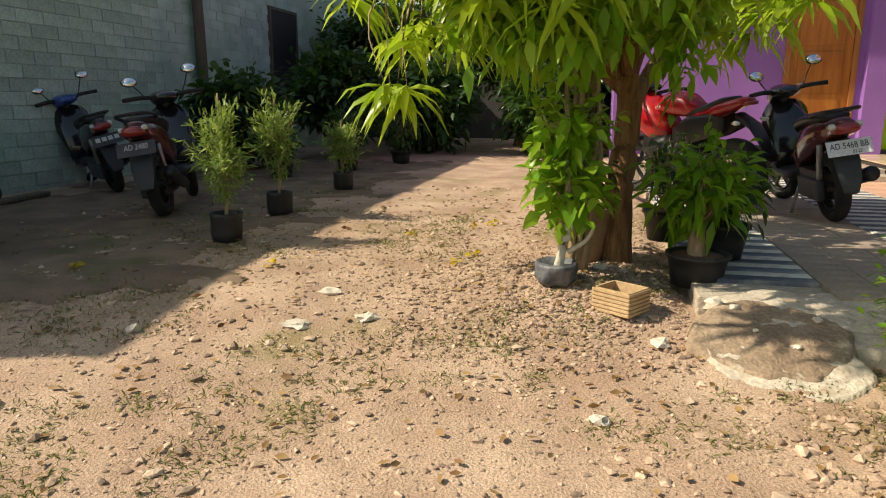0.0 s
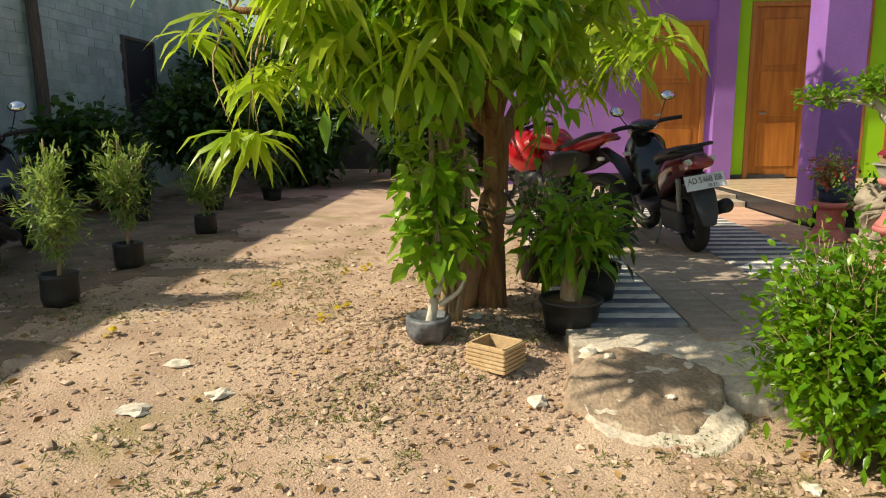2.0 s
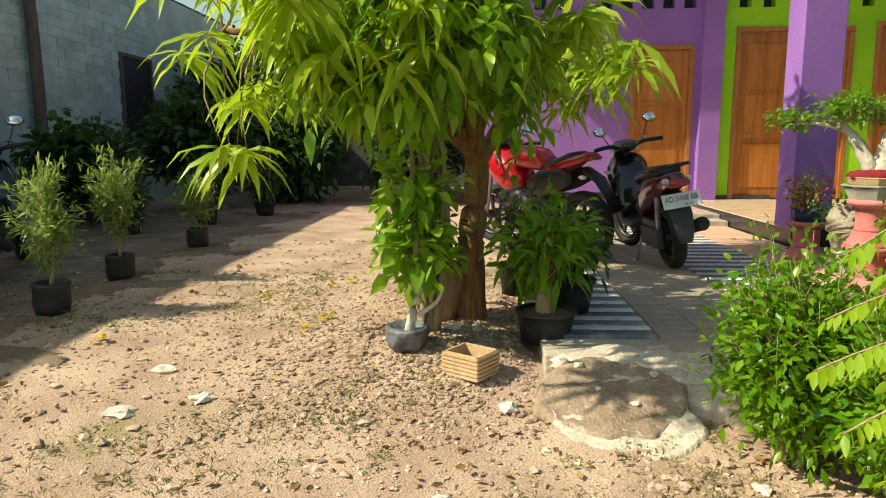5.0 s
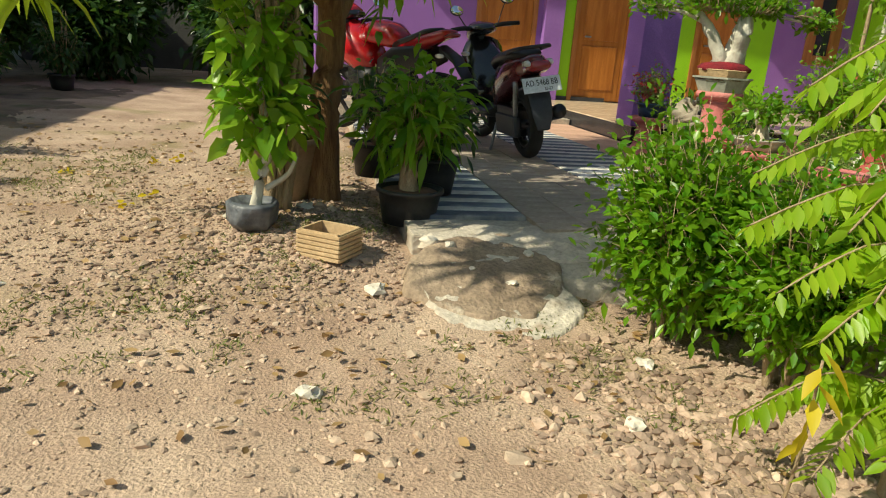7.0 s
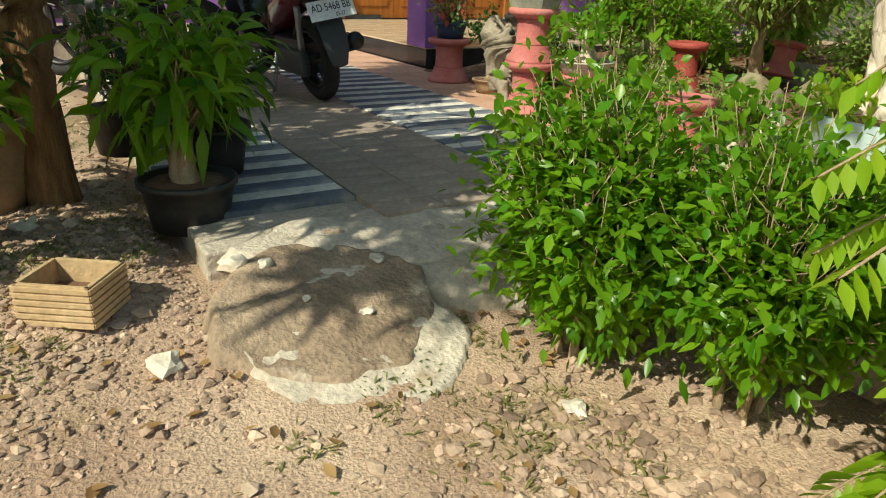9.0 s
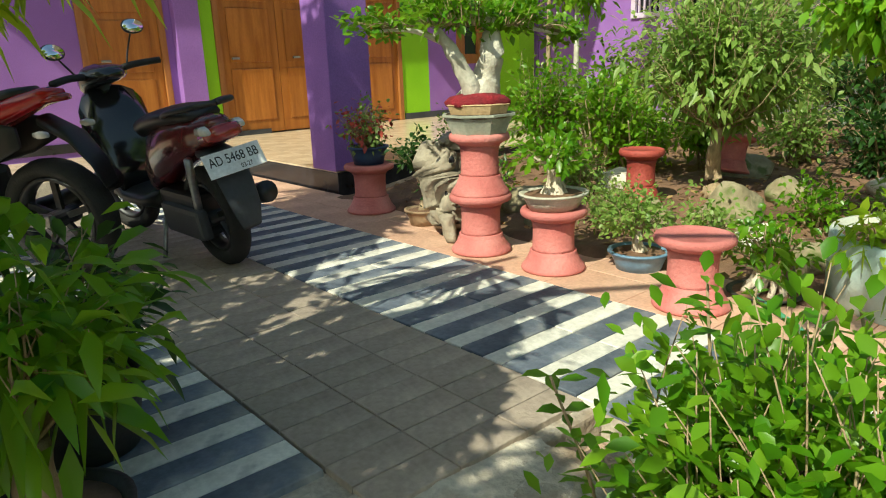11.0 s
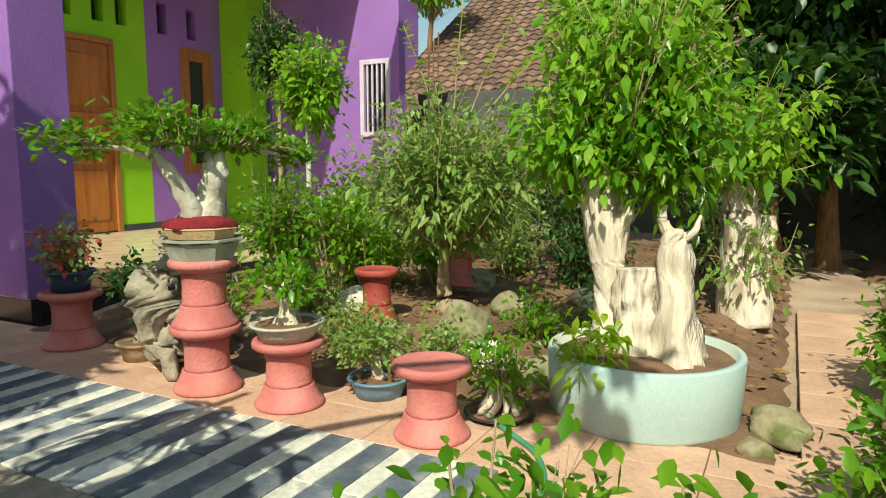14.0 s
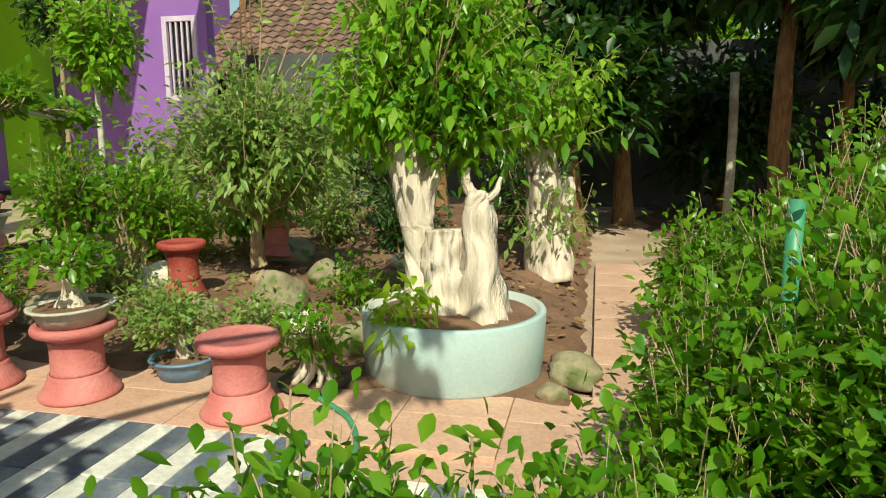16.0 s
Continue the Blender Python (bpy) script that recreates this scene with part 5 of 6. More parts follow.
b1 = potted("bonsai", "tall bonsai with twin grey trunks in a stone pot", (2.775, 4.62, 0.619), 0.145, 0.185, 0.10, M_POTGREY, sides=8, turn=22, pot_label="grey green octagonal stone pot")
lathe("upper_pot", [(0.15, 0.10), (0.165, 0.14), (0.17, 0.145), (0.16, 0.15), (0.15, 0.135), (0.0, 0.135)], M_PLANTER, b1, "sandy rim of the pot", sides=8, smooth=False)
lathe("cloth", [(0.155, 0.137), (0.158, 0.16), (0.13, 0.185), (0.07, 0.20), (0.0, 0.205)], M_CLOTH, b1, "dark red cloth over the soil", wob=0.25)
tube("trunk", [(0.02, 0, 0.15), (0.05, -0.03, 0.27), (0.02, -0.06, 0.38), (0.08, -0.04, 0.52), (0.04, -0.02, 0.58)], 0.082, 0.034, M_PALETRUNK, b1, "gnarled grey trunk", 20, 12, 0.35, 0.25, 0.3)
tube("trunk", [(-0.02, 0.02, 0.17), (-0.08, 0.05, 0.32), (-0.13, 0.09, 0.42), (-0.2, 0.12, 0.5)], 0.055, 0.02, M_PALETRUNK, b1, "gnarled grey trunk", 16, 10, 0.35, 0.25)
for q in ([(0.05, -0.03, 0.50), (0.17, -0.10, 0.53), (0.33, -0.2, 0.50), (0.5, -0.3, 0.47)], [(-0.1, 0.08, 0.42), (-0.28, 0.2, 0.5), (-0.45, 0.32, 0.5)], [(0.04, -0.02, 0.55), (0.0, 0.0, 0.64)]):
    tube("branch", q, 0.018, 0.006, M_PALETRUNK, b1)
for c, r, n in (((-0.12, 0.10, 0.62), (0.34, 0.30, 0.10), 90), ((0.22, -0.12, 0.60), (0.26, 0.24, 0.10), 70), ((-0.42, 0.34, 0.54), (0.18, 0.14, 0.05), 30), ((0.52, -0.32, 0.50), (0.16, 0.14, 0.06), 30)):
    foliage(b1, lambda e: (e[0] * 0.75, e[1] * 0.75, 0.52), c, r, n, 8, 0.05, 0.6, L_SHRUB, M_STEM, 0.003, 0.2, 0.2, 0.8, 0.3, spread=0.03)

b2 = potted("bonsai", "small bonsai with cream trunk in shallow oval pot", (2.78, 4.13, 0.296), 0.115, 0.15, 0.075, M_POTPALE, sx=1.08, sy=0.95, pot_label="pale oval stone pot")
tube("trunk", [(0.0, 0.0, 0.05), (0.01, 0.0, 0.13), (-0.015, 0.0, 0.20), (0.02, 0.01, 0.25)], 0.045, 0.018, M_DEAD, b2, "cream flared trunk", 14, 12, 0.3, 0.2, 0.7)
for q in ([(-0.01, 0, 0.19), (-0.1, 0.05, 0.25)], [(0.01, 0, 0.22), (0.12, -0.06, 0.26)], [(0.02, 0.0, 0.08), (0.07, -0.03, 0.06)], [(-0.02, -0.02, 0.08), (-0.05, -0.05, 0.06)]):
    tube("branch", q, 0.014, 0.005, M_DEAD, b2, n=6)
foliage(b2, lambda e: (e[0] * 0.5, e[1] * 0.5, 0.23), (0.0, 0.0, 0.265), (0.27, 0.26, 0.09), 55, 9, 0.046, 0.6, L_SHRUB, M_STEM, 0.0025, 0.2, 0.3, 0.8, 0.2, spread=0.025)

b3 = potted("bonsai", "small bonsai in a round blue plastic pot", (3.06, 3.84, -0.004), 0.105, 0.135, 0.09, M_POTBLUE, pot_label="round blue plastic pot")
tube("trunk", [(0.0, 0.0, 0.07), (-0.02, 0.0, 0.15), (0.01, 0.0, 0.22)], 0.03, 0.012, M_DEAD, b3, "pale trunk", 10, 9, 0.3, 0.2, 0.6)
foliage(b3, lambda e: (e[0] * 0.4, e[1] * 0.4, 0.2), (-0.02, 0.03, 0.29), (0.27, 0.25, 0.13), 90, 10, 0.034, 0.6, L_OLIVE, M_STEM, 0.0025, 0.2, 0.3, 0.8, 0.2, spread=0.03)
b4 = potted("bonsai", "flowering bougainvillea in a navy pot on pedestal", (2.98, 5.92, 0.327), 0.10, 0.13, 0.12, M_POTNAVY, pot_label="navy blue round pot")
foliage(b4, (0, 0, 0.11), (-0.02, 0, 0.30), (0.21, 0.20, 0.19), 60, 6, 0.04, 0.6, L_OLIVE, M_STEM)
tagged(foliage(b4, (0, 0, 0.11), (-0.04, 0, 0.30), (0.22, 0.21, 0.17), 34, 6, 0.04, 0.8, L_FLOWER, M_STEM, name="bloom"), kind="stuff")
b6 = potted("bonsai", "dark-leaved little bonsai in a brown pot behind driftwood", (2.97, 5.33, -0.004), 0.09, 0.115, 0.10, M_POTTAN, pot_label="brown clay pot")
tube("trunk", [(0.0, 0.0, 0.08), (0.03, 0.02, 0.20), (-0.02, 0.03, 0.32), (0.01, 0.04, 0.42)], 0.026, 0.012, M_STEM, b6, "", 12, 9, 0.3, 0.2, 0.5)
foliage(b6, lambda e: (e[0] * 0.4, e[1] * 0.4 + 0.02, 0.38), (0.0, 0.04, 0.48), (0.20, 0.20, 0.12), 50, 9, 0.045, 0.6, L_DARK, M_STEM, 0.0025, 0.2, 0.3, 0.8, 0.2, spread=0.03)
b5 = potted("bonsai", "little root bonsai on a dark flat dish", (3.06, 3.24, -0.004), 0.11, 0.14, 0.025, M_POTBLACK, pot_label="flat dark dish")
for k in range(9):
    a = k * 0.75
    tube("root", [(0.09 * math.cos(a), 0.09 * math.sin(a), 0.02), (0.05 * math.cos(a + 0.4), 0.05 * math.sin(a + 0.4), 0.07), (0.02 * math.cos(a), 0.02 * math.sin(a), 0.15)], 0.013, 0.018, M_DEAD, b5, "", 8, 7, 0.3)
foliage(b5, (0, 0, 0.14), (0, 0, 0.26), (0.20, 0.20, 0.12), 40, 8, 0.05, 0.55, L_SHRUB, M_STEM)
b6 = potted("potted_shrub", "small leafy shrub in a grey dish by driftwood", (3.10, 5.18, -0.004), 0.12, 0.15, 0.07, M_DUSTY)
foliage(b6, (0, 0, 0.06), (0.02, 0.05, 0.36), (0.24, 0.22, 0.15), 60, 9, 0.045, 0.6, L_DARK, M_STEM)


def driftwood():
    d = thing("driftwood", "upright grey gnarled driftwood root with pale foot", "driftwood", (2.88, 4.98, 0))
    V, F = tube_data(spline([(0.0, -0.02, 0.05), (0.03, 0.03, 0.2), (-0.02, 0.05, 0.36), (0.05, 0.04, 0.50), (0.02, 0.02, 0.56)], 40), [0.05 + 0.10 * math.sin(math.pi * min(1, 0.15 + i / 42)) for i in range(40)], 34, 0.55, 0.5)
    raw("root_body", V, F, M_DRIFT, d, "", True)
    for q, r in (([(-0.02, -0.04, 0.30), (-0.10, -0.09, 0.16), (-0.11, -0.12, 0.0)], 0.055), ([(0.04, 0.0, 0.28), (0.10, -0.09, 0.15), (0.07, -0.16, 0.05), (0.05, -0.17, 0.0)], 0.05), ([(0.03, 0.04, 0.2), (0.14, 0.05, 0.10), (0.17, 0.02, 0.0)], 0.05), ([(0.0, 0.05, 0.45), (-0.08, 0.10, 0.52), (-0.12, 0.12, 0.48)], 0.035), ([(0.06, 0.03, 0.40), (0.14, 0.0, 0.36), (0.15, -0.04, 0.27)], 0.035)):
        tube("root", q, r, r * 0.65, M_DRIFT, d, "", 14, 12, 0.5, 0.4)
    for x, y, z, r in ((-0.03, -0.11, 0.33, 0.028), (0.04, -0.09, 0.42, 0.022), (-0.06, -0.08, 0.45, 0.02), (0.0, -0.10, 0.22, 0.03), (0.08, -0.07, 0.30, 0.018), (-0.09, -0.07, 0.27, 0.018)):
        # Solid black lumps give the holes their inner shade by colour.
        h = rock_mesh("hole_shade", (r, r * 0.6, r * 1.3), M_VENT, d, seed=int(r * 1000), sub=2, rough=0.3)
        h.matrix_local = pose(x, y - 0.012, z)


driftwood()


def tub():
    t = thing("concrete_tub", "round pale teal concrete tub with stained sides", "tub", (3.41, 2.72, -0.01))
    lathe("wall", [(0.385, 0), (0.395, 0.02), (0.40, 0.15), (0.405, 0.275), (0.40, 0.285), (0.375, 0.285), (0.37, 0.25), (0.0, 0.245)], M_TUB, t, seg=56, wob=0.01)
    lathe("soil", [(0.368, 0.245), (0.34, 0.262), (0.15, 0.272), (0.0, 0.275)], M_SOIL, t, "dark soil", wob=0.05)


tub()


def old_stump(name, label, at, turn, pieces, crowns):
    t = thing(name, label, "bonsai", at, turn)
    for q, r0, r1, fl in pieces:
        V, F = tube_data(spline(q, 34), [(r0 + (r1 - r0) * i / 33) * (1 + fl * math.exp(-i / 5)) for i in range(34)], 28, 0.3, 0.42, q[0][1] * 9)
        raw("trunk", V, F, M_DEAD, t, "bleached cracked deadwood", True)
    for root, c, r, n, per, size, lm in crowns:
        foliage(t, root, c, r, n, per, size, 0.66, lm, M_STEM, 0.005, 0.55, 0.25, 0.5, -0.2, spread=0.06)
    return t


old_stump("stump_bonsai", "old bleached stump sprouting green leaves in the tub", (3.36, 2.64, 0.245), 0, [
    ([(0.06, 0.24, 0.0), (0.10, 0.24, 0.22), (0.10, 0.25, 0.40), (0.12, 0.30, 0.60), (0.14, 0.33, 0.84)], 0.058, 0.082, 0.35),
    ([(0.12, 0.25, 0.42), (0.11, 0.20, 0.56), (0.12, 0.18, 0.64)], 0.045, 0.025, 0.0),
    ([(0.04, 0.11, 0.0), (0.05, 0.11, 0.2), (0.06, 0.12, 0.37)], 0.10, 0.085, 0.2),
    ([(0.0, -0.06, 0.0), (0.0, -0.05, 0.16), (0.02, -0.04, 0.34), (0.02, -0.03, 0.48), (0.03, -0.03, 0.54)], 0.085, 0.042, 0.55),
    ([(0.02, -0.02, 0.50), (0.02, 0.02, 0.58), (0.03, 0.01, 0.64)], 0.024, 0.012, 0.0),
    ([(0.03, -0.04, 0.50), (0.02, -0.10, 0.53), (0.03, -0.13, 0.60)], 0.022, 0.008, 0.0)],
    [((0.13, 0.32, 0.75), (0.10, 0.42, 0.98), (0.32, 0.38, 0.34), 130, 14, 0.056, L_TREE),
     ((0.10, 0.2, 0.75), (0.12, 0.0, 0.95), (0.34, 0.34, 0.34), 140, 14, 0.056, L_SHRUB),
     ((0.13, 0.2, 0.9), (0.15, 0.15, 1.35), (0.42, 0.52, 0.40), 170, 15, 0.056, L_TREE)])
t = thing("tub_seedling", "bright green lobed seedling at the tub's rim", "plant", (3.13, 2.88, 0.25))
foliage(t, (0, 0, 0), (-0.02, 0.0, 0.10), (0.13, 0.13, 0.10), 22, 6, 0.075, 0.42, L_YOUNG, M_STEM, 0.003, 0.5)

old_stump("stump_bonsai", "second bleached stump with sparse twigs in the garden", (5.05, 2.42, 0.06), 30, [
    ([(0, 0, 0), (0.02, 0.04, 0.4), (0.0, 0.06, 0.7), (0.02, 0.10, 1.0)], 0.115, 0.075, 0.35),
    ([(0.1, -0.1, 0.1), (0.08, -0.14, 0.5), (0.06, -0.16, 0.68)], 0.08, 0.05, 0.2)],
    [((0, 0.05, 0.9), (-0.1, 0.1, 1.25), (0.6, 0.6, 0.45), 110, 10, 0.075, L_TREE), ((0, 0, 0.3), (0, 0, 0.45), (0.5, 0.5, 0.4), 60, 6, 0.05, L_OLIVE)])


def small_tree(name, label, at, trunk, centre, radii, n, per, size, width, lm, bark=M_STEM, r0=0.04, **kw):
    t = thing(name, label, "tree", at)
    tube("trunk", trunk, r0, r0 * 0.45, bark, t, "", 14, 10, 0.3, 0.0, 0.4)
    top = Vector(trunk[-1])
    foliage(t, lambda e: tuple(top.lerp(Vector(trunk[-2]), 0.5)), centre, radii, n, per, size, width, lm, M_STEM, 0.004, 0.35, 0.35, 0.8, 0.1, **kw)
    return t


small_tree("bonsai_tree", "round-crowned bonsai tree on exposed roots", (4.32, 4.12, 0.10), [(0, 0, 0), (0.04, 0.05, 0.16), (-0.02, 0.02, 0.34), (0.02, 0.0, 0.52)], (0, 0, 0.98), (0.78, 0.78, 0.58), 400, 16, 0.072, 0.42, L_OLIVE, r0=0.055, spread=0.05)
bt = thing("bonsai_shoots", "pale young shoots rising above the bonsai crown", "shoot", (4.34, 4.12, 1.35))
for k, (x, y, h) in enumerate(((0.10, -0.30, 0.62), (-0.12, 0.18, 0.55), (0.05, -0.05, 0.70), (0.2, -0.5, 0.5))):
    q = [(x * 0.4, y * 0.4, 0.0), (x * 0.8, y * 0.8, h * 0.5), (x * 1.3, y * 1.3, h)]
    tube("stem", q, 0.006, 0.003, M_STEM, bt)
    P = [p for p in spline(q, 16)[6:] for _ in range(3)]
    leaves("foliage", P, [(rng.normal(), rng.normal(), 0.5) for _ in P], 0.06, 0.42, L_YOUNG, bt, droop=0.3)
small_tree("slender_tree", "slender pale-trunked tree with tufted dark crown", (5.0, 5.75, 0.05), [(0, 0, 0), (0.02, 0.02, 0.6), (0.0, 0.0, 1.2), (-0.02, 0.0, 1.6)], (0.08, 0.0, 1.75), (0.40, 0.40, 0.52), 150, 12, 0.075, 0.6, L_TREE, M_PALETRUNK, 0.03)
small_tree("slender_tree", "dark leafy sapling beside the slender tree", (5.3, 6.3, 0.05), [(0, 0, 0), (0.02, 0.02, 0.9), (0.0, 0.0, 1.7), (-0.02, 0.0, 2.1)], (0.0, 0.02, 2.05), (0.36, 0.36, 0.50), 130, 12, 0.06, 0.6, L_DARK, M_STEM, 0.025)

for x, y, cz, r, rz, n, lm, s in ((4.5, 5.15, 0.62, 0.38, 0.40, 50, L_SHRUB, 0.075), (4.75, 5.0, 0.45, 0.45, 0.42, 140, L_TREE, 0.06), (3.75, 5.7, 0.28, 0.30, 0.24, 80, L_DARK, 0.05), (3.55, 4.35, 0.22, 0.24, 0.18, 70, L_OLIVE, 0.035), (3.45, 3.72, 0.20, 0.22, 0.18, 60, L_OLIVE, 0.04), (5.3, 4.7, 0.5, 0.5, 0.5, 140, L_TREE, 0.07), (5.6, 3.6, 0.35, 0.45, 0.35, 100, L_DARK, 0.07), (6.3, 5.2, 0.8, 0.7, 0.75, 180, L_TREE, 0.08), (6.8, 4.0, 0.8, 0.75, 0.8, 180, L_DARK, 0.085), (4.45, 3.05, 0.25, 0.3, 0.25, 60, L_OLIVE, 0.05), (6.4, 2.7, 0.7, 0.6, 0.7, 120, L_DARK, 0.08), (4.05, 3.45, 0.18, 0.22, 0.16, 50, L_SHRUB, 0.045), (4.6, 5.7, 0.62, 0.45, 0.5, 170, L_SHRUB, 0.065), (5.5, 5.7, 0.6, 0.5, 0.55, 150, L_TREE, 0.065), (4.2, 6.25, 0.34, 0.36, 0.3, 90, L_OLIVE, 0.05), (6.2, 6.1, 0.55, 0.5, 0.5, 120, L_TREE, 0.07), (3.55, 5.35, 0.2, 0.24, 0.18, 60, L_SHRUB, 0.04), (5.0, 5.2, 0.35, 0.4, 0.35, 110, L_YOUNG, 0.06), (5.9, 4.3, 0.4, 0.45, 0.4, 110, L_OLIVE, 0.06), (3.95, 4.9, 0.25, 0.28, 0.22, 80, L_OLIVE, 0.04), (7.4, 6.0, 0.8, 0.7, 0.62, 170, L_TREE, 0.085), (8.3, 5.1, 0.9, 0.75, 0.68, 180, L_OLIVE, 0.085)):
    shrub("garden_shrub", "leafy green garden shrub among pots and stones", on_ground(x, y), (0, 0, cz), (r, r, rz), n, 11, s, 0.5, lm, r=0.004)
for k, (x, y, a, b, c) in enumerate(((3.86, 3.80, 0.19, 0.15, 0.17), (3.60, 3.52, 0.12, 0.10, 0.10), (3.50, 3.22, 0.11, 0.09, 0.10), (3.72, 4.15, 0.12, 0.1, 0.1), (3.35, 2.18, 0.12, 0.09, 0.09), (3.12, 2.26, 0.06, 0.05, 0.05), (4.45, 3.75, 0.15, 0.12, 0.10), (4.2, 4.75, 0.2, 0.16, 0.12), (5.1, 4.35, 0.2, 0.15, 0.13), (3.45, 4.75, 0.15, 0.12, 0.09), (4.9, 3.3, 0.16, 0.12, 0.1), (3.6, 5.0, 0.16, 0.12, 0.13))):
    s = rock_mesh("rock", (a, b, c), M_WHITESTONE if k in (1, 7, 10) else M_ROCK, seed=40 + k, sub=3, rough=0.4)
    s.matrix_world = pose(*on_ground(x, y, c * 0.40 + 0.02), 0, 0, k * 61)
    tagged(s, label="pale garden rock in soil" if k in (1, 7, 10) else "mossy brown garden rock in soil", category="rock", group="garden rocks")
hose = thing("hose", "green garden hose lying across the tiles", "hose")
tube("tube", [(3.02, 3.30, 0.012), (2.88, 3.12, 0.010), (2.72, 2.95, 0.010), (2.45, 2.85, 0.012), (2.1, 2.9, 0.014), (1.8, 2.75, 0.014)], 0.011, 0.011, M_HOSE, hose, n=40)
post = thing("green_pipe", "green plastic pipe standing in the shrub", "pipe", on_ground(2.10, 1.70))
tube("pipe", [(0, 0, -0.05), (0.02, 0.01, 0.5), (0.05, 0.0, 1.10)], 0.018, 0.018, M_HOSE, post, n=6, seg=14)
flag = thing("flower_stalk", "pink red flower stalk among the leaves", "flower", (5.2, 6.2, 0.1))
tube("stem", [(0, 0, 0), (0.0, 0.0, 0.4), (0.02, 0.02, 0.75)], 0.01, 0.006, M_STEM, flag)
leaves("petals", [(0.02, 0.02, 0.6 + 0.03 * k) for k in range(6)], [(rng.normal(), rng.normal(), 0.8) for _ in range(6)], 0.14, 0.4, L_FLOWER, flag)

wp = lathe("white_pot", pot_prof(0.16, 0.20, 0.16), M_WHITE, seg=28)
wp.matrix_world = pose(5.75, 6.35, ground_z(5.75, 6.35) + 0.42)
tagged(wp, label="white round pot on a stone block", category="pot")
sb = rock_mesh("stone_block", (0.24, 0.22, 0.26), M_ROCK, seed=77, sub=3, rough=0.2)
sb.matrix_world = pose(5.75, 6.35, ground_z(5.75, 6.35) + 0.17)
tagged(sb, label="grey stone block carrying a white pot", category="stone")

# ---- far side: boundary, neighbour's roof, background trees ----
# Tree shade on this wall comes from its dark colour.
tagged(block("wall_east", 10.6, 10.8, -14.0, 7.85, -0.3, 2.25, M_DARKWALL, bevel=0.0), label="boundary wall behind the garden, coloured dark for tree shade", category="wall", kind="structure")
# Backing added to close the view; its dark colour stands for shade.
tagged(block("wall_north", -12.0, 0.1, 17.0, 17.2, -0.3, 3.2, M_DARKWALL, bevel=0.0), label="added backing wall at the yard's end, coloured dark for shade", category="wall", kind="structure")
rb = thing("rebar_rods", "thin rusty steel rods standing out of the wall", "rods")
for k in range(3):
    tube("rod", [(10.7, 7.52 + k * 0.09, 2.2), (10.71, 7.53 + k * 0.085, 2.8), (10.7 + 0.02 * k, 7.51 + k * 0.09, 3.25 - 0.08 * k)], 0.012, 0.012, M_BARK, rb, n=5)
fp = thing("fence_post", "weathered pale fence post by the dark wall", "post")
tube("shaft", [(7.2, 0.95, -0.1), (7.22, 0.93, 0.8), (7.2, 0.95, 1.55)], 0.045, 0.04, M_DRIFT, fp, n=6)


def neighbour():
    h = thing("neighbour_house", "neighbouring house with weathered clay tile roof", "house")
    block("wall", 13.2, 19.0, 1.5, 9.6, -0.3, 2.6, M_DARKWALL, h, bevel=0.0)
    # roof slope rising away from the garden
    V, F = [], []
    x0, z0, x1, z1 = 12.0, 2.05, 17.5, 5.6
    rows_ = 26
    for i in range(rows_):
        u0, u1 = i / rows_, (i + 1.25) / rows_
        ya, yb = 1.0, 9.9
        n = 36
        for k in range(n):
            y0, y1 = ya + (yb - ya) * k / n, ya + (yb - ya) * (k + 0.97) / n
            o = len(V)
            ax, az, bx, bz = x0 + (x1 - x0) * u0, z0 + (z1 - z0) * u0 + 0.03, x0 + (x1 - x0) * u1, z0 + (z1 - z0) * u1
            ym = (y0 + y1) / 2
            V += [(ax, y0, az), (ax, ym, az + 0.045), (ax, y1, az), (bx, y0, bz), (bx, ym, bz + 0.04), (bx, y1, bz)]
            F += [(o, o + 1, o + 4, o + 3), (o + 1, o + 2, o + 5, o + 4)]
    raw("roof_tiles", V, F, M_ROOFT, h, "weathered brown red clay tiles")
    block("roof_deck", 12.05, 17.5, 1.0, 9.9, -0.06, 0.0, M_POLE, h, bevel=0.0, m=Matrix.Translation((0, 0, 0)) @ Matrix(((1, 0, 0, 0), (0, 1, 0, 0), (0.645, 0, 1, 2.05 - 12.0 * 0.645), (0, 0, 0, 1))))


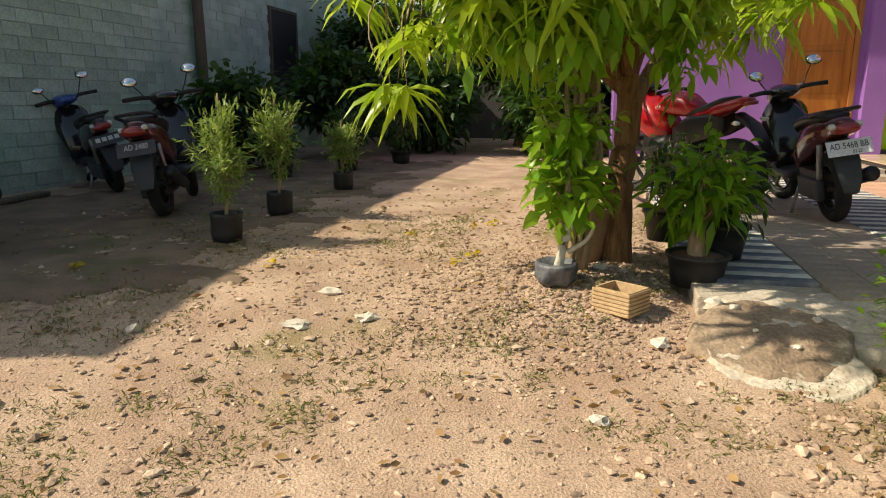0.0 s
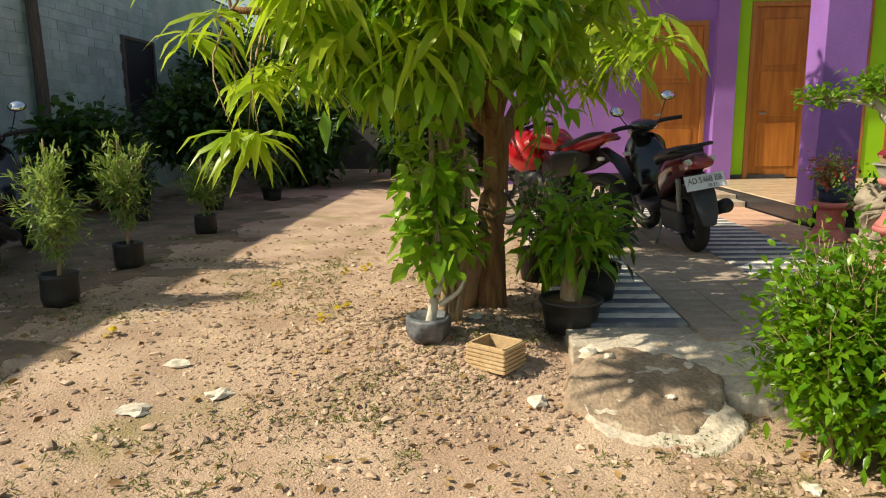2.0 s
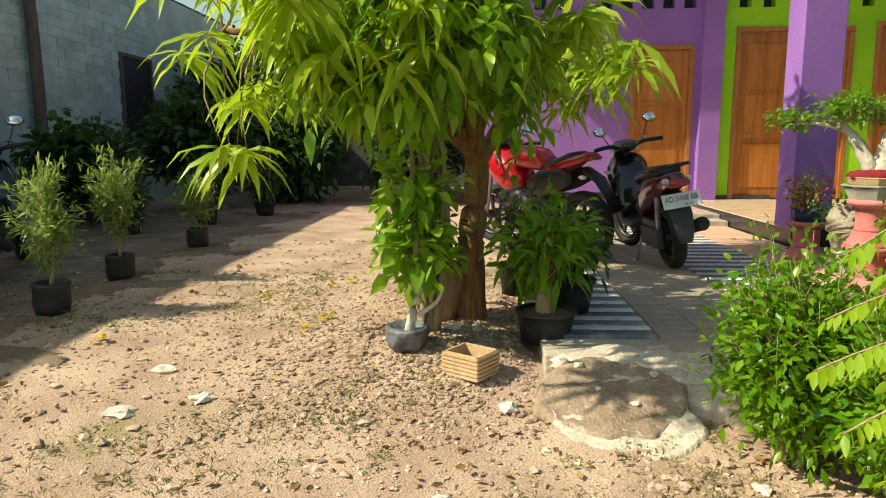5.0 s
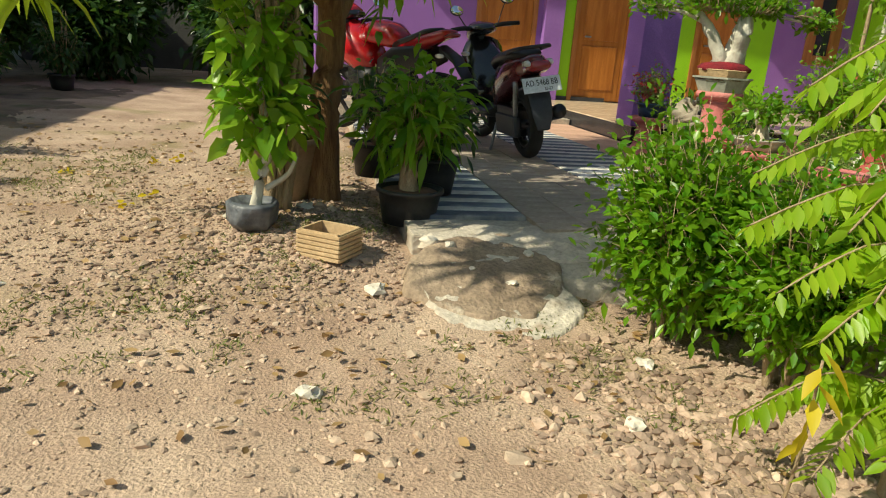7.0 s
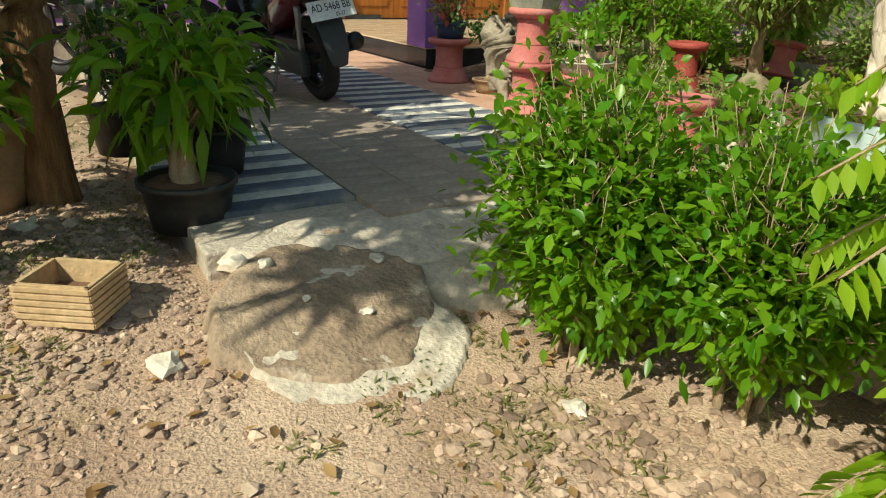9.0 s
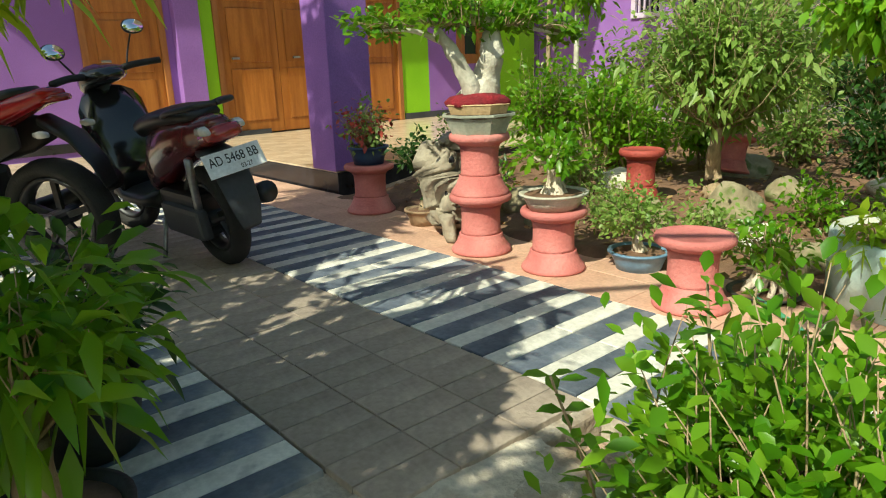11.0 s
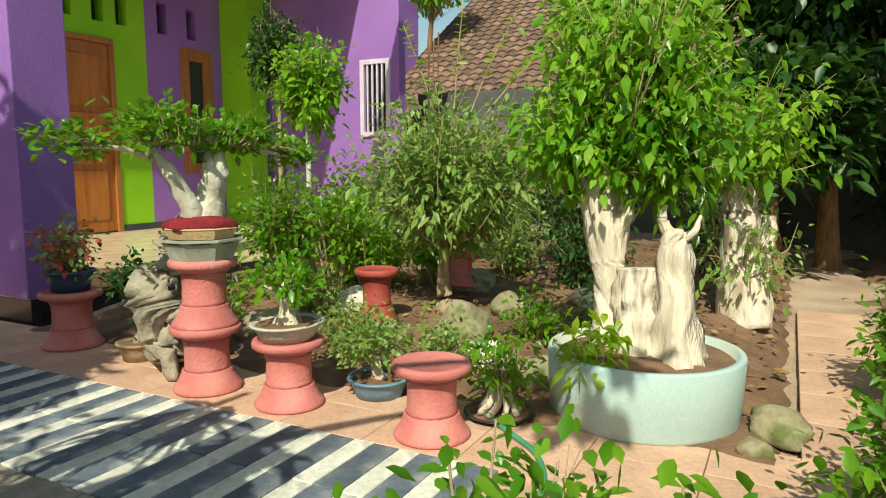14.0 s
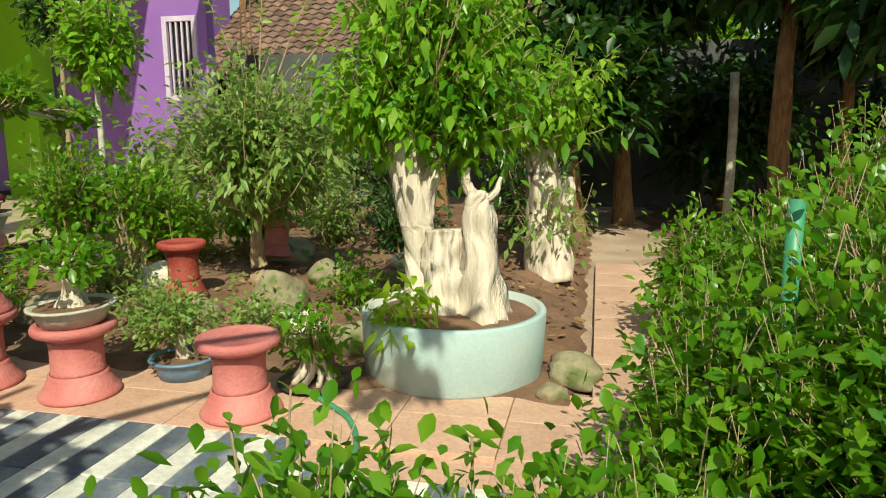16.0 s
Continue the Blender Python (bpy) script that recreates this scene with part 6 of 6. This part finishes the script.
neighbour()
# L_DARK crowns carry shade in their colour; dense ones over the garden added to darken it.
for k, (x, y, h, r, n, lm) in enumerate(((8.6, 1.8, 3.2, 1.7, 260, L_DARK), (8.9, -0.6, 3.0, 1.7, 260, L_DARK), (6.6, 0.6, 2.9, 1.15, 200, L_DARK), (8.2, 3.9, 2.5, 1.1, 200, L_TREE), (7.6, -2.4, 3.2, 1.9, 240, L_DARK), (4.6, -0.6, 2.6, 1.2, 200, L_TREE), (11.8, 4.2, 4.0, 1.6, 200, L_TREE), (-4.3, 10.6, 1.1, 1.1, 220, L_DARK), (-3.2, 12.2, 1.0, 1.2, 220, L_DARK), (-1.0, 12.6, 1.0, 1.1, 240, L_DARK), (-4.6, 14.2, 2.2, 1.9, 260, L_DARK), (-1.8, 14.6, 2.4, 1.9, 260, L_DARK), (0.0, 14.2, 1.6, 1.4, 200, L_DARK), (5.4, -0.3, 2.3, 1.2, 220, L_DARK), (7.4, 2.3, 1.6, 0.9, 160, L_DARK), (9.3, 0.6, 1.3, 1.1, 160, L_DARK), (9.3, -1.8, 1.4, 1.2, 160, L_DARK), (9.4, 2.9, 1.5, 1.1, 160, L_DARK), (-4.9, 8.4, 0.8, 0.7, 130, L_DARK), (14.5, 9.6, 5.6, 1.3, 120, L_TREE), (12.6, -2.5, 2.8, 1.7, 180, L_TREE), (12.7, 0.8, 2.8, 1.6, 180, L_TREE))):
    small_tree("shade_tree", "leafy tree with deep shade in its leaf colour" if lm is L_DARK else "leafy green tree beyond the garden", on_ground(x, y), [(0, 0, -0.1), (0.1, 0.05, h * 0.3), (-0.05, 0.1, h * 0.6), (0.0, 0.0, h * 0.9)], (0, 0, h), (r, r, r * 0.78), n, 34, 0.17, 0.5, lm, M_BARK, 0.10, spread=0.14)
# Wall shade on these shrubs is put into the dark leaf colour.
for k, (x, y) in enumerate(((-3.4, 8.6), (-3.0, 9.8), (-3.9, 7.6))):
    t = potted("potted_shrub", "black-potted shrub with wall shade in its leaf colour", on_ground(x, y), 0.12, 0.15, 0.2, M_POTBLACK, group="dark potted shrubs")
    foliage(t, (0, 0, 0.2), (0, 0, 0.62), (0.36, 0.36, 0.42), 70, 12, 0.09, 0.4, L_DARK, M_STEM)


# ---- pieces of walls, floors and paving ----
def shared_piece(sx, sy, sz, bevel):
    bm = bmesh.new()
    add_block(bm, -sx / 2, sx / 2, -sy / 2, sy / 2, -sz / 2, sz / 2, 0.0)
    if bevel:
        top = [e for e in bm.edges if all(v.co.z > 0 for v in e.verts)]
        bmesh.ops.bevel(bm, geom=top, offset=bevel, segments=1, affect="EDGES")
    me = bpy.data.meshes.new("piece")
    bm.to_mesh(me)
    bm.free()
    return me


def lay(name, me, material, parent, m):
    if not me.materials:
        me.materials.append(material)
    ob = new(name, me)
    ob.parent = parent
    ob.matrix_basis = m
    return ob


def block_wall():
    H, LEN_ = 0.142, 0.37
    near = shared_piece(LEN_ - 0.005, H - 0.005, 0.03, 0.004)
    V, F = [], []
    rows_ = int((WTOP + 0.3) / H)
    for j in range(rows_):
        z = -0.28 + (j + 0.5) * H
        y = WY0 + (LEN_ * 0.5 if j % 2 else LEN_)
        while y < WY1 - 0.2:
            dx = rng.uniform(-0.006, 0.004)
            if not (11.6 < y < 12.75 and 0.9 < z < 2.55) and not (12.9 < y):
                if 3.5 < y < 8.3 and z < 2.9 and -0.2 < z:
                    lay("brick", near, M_BLOCK, wall_west, pose(WX - 0.012 + dx, y, z, 90, rng.uniform(-0.5, 0.5), 90))
                else:
                    a, b, hy, hz = WX - 0.03, WX + dx, LEN_ / 2 - 0.003, H / 2 - 0.003
                    o = len(V)
                    V += [(a, y - hy, z - hz), (a, y + hy, z - hz), (a, y + hy, z + hz), (a, y - hy, z + hz), (b, y - hy, z - hz), (b, y + hy, z - hz), (b, y + hy, z + hz), (b, y - hy, z + hz)]
                    F += [(o + 4, o + 5, o + 6, o + 7), (o, o + 4, o + 7, o + 3), (o + 5, o + 1, o + 2, o + 6), (o + 3, o + 7, o + 6, o + 2), (o, o + 1, o + 5, o + 4)]
            y += LEN_
    tagged(raw("bricks", V, F, M_BLOCKS, wall_west), label="grey concrete blocks farther along the wall", kind="stuff")


block_wall()


def paving():
    pav = tagged(block("pavement", 0.46, 2.418, 3.16, 8.60, -0.16, -0.022, M_CONC, bevel=0.01), label="paved forecourt of striped and brown tiles", category="pavement", kind="structure")
    PITCH = 0.20
    dk, lt = shared_piece(0.61, 0.108, 0.022, 0.003), shared_piece(0.61, 0.084, 0.022, 0.003)
    dkr, ltr = shared_piece(0.374, 0.108, 0.022, 0.003), shared_piece(0.374, 0.084, 0.022, 0.003)
    br = shared_piece(0.242, 0.116, 0.022, 0.002)
    def z():
        return -0.011 + rng.uniform(-0.0015, 0.0015)
    y = 3.10
    while y < 8.5:
        if y > 3.4:
            lay("tile", dk, M_TDARK, pav, pose(0.77, y, z()))
            lay("tile", lt, M_TLIGHT, pav, pose(0.77, y + 0.10, z()))
        for k in (0, 1):
            lay("tile", dkr, M_TDARK, pav, pose(2.015 + k * 0.378, y, z()))
            lay("tile", ltr, M_TLIGHT, pav, pose(2.015 + k * 0.378, y + 0.10, z()))
        y += PITCH
    y = 1.92
    ext = block("screed", 1.83, 2.388, 1.86, 3.155, -0.2, -0.022, M_CONC, pav, bevel=0.004)
    dks, lts = shared_piece(0.55, 0.108, 0.022, 0.003), shared_piece(0.55, 0.084, 0.022, 0.003)
    while y < 2.95:
        lay("tile", dks, M_TDARK, pav, pose(2.108, y, z()))
        lay("tile", lts, M_TLIGHT, pav, pose(2.108, y + 0.10, z()))
        y += PITCH
    y = 3.27
    while y < 8.4:
        for k in range(3):
            lay("paver", br, M_BROWN, pav, pose(1.205 + k * 0.246, y, z()))
        y += 0.12
    ter = tagged(block("floor_terracotta", 2.42, 3.18, 1.2, 8.6, -0.16, -0.022, M_TERRA, bevel=0.0), label="terracotta tile walk beside the garden", category="floor", kind="structure")
    tp = shared_piece(0.40, 0.40, 0.02, 0.002)
    tn = shared_piece(0.288, 0.40, 0.02, 0.002)
    tw = shared_piece(0.185, 0.40, 0.02, 0.002)
    y = 1.4
    while y < 8.5:
        lay("tile", tn, M_TERRA, ter, pose(2.732, y, -0.013))
        lay("tile", tn, M_TERRA, ter, pose(3.024, y, -0.013))
        if y < 2.4:
            lay("tile", tw, M_TERRA, ter, pose(2.491, y, -0.013))
        y += 0.404
    for k in range(7):
        lay("tile", tp, M_TERRA, ter, pose(3.34 + k * 0.404, 1.91, -0.004))
    pt = shared_piece(0.398, 0.398, 0.012, 0.001)
    i = 3.40
    while i < 9.0:
        j = 6.89
        while j < HY - 0.2:
            lay("tile", pt, M_PORCH, porch, pose(i, j, FLOOR - 0.006))
            j += 0.4
        i += 0.4
    i = 0.52
    while i < 3.1:
        j = 8.83
        while j < HY - 0.1:
            lay("tile", pt, M_PORCH, porch, pose(i, j, FLOOR - 0.054))
            j += 0.4
        i += 0.4


paving()
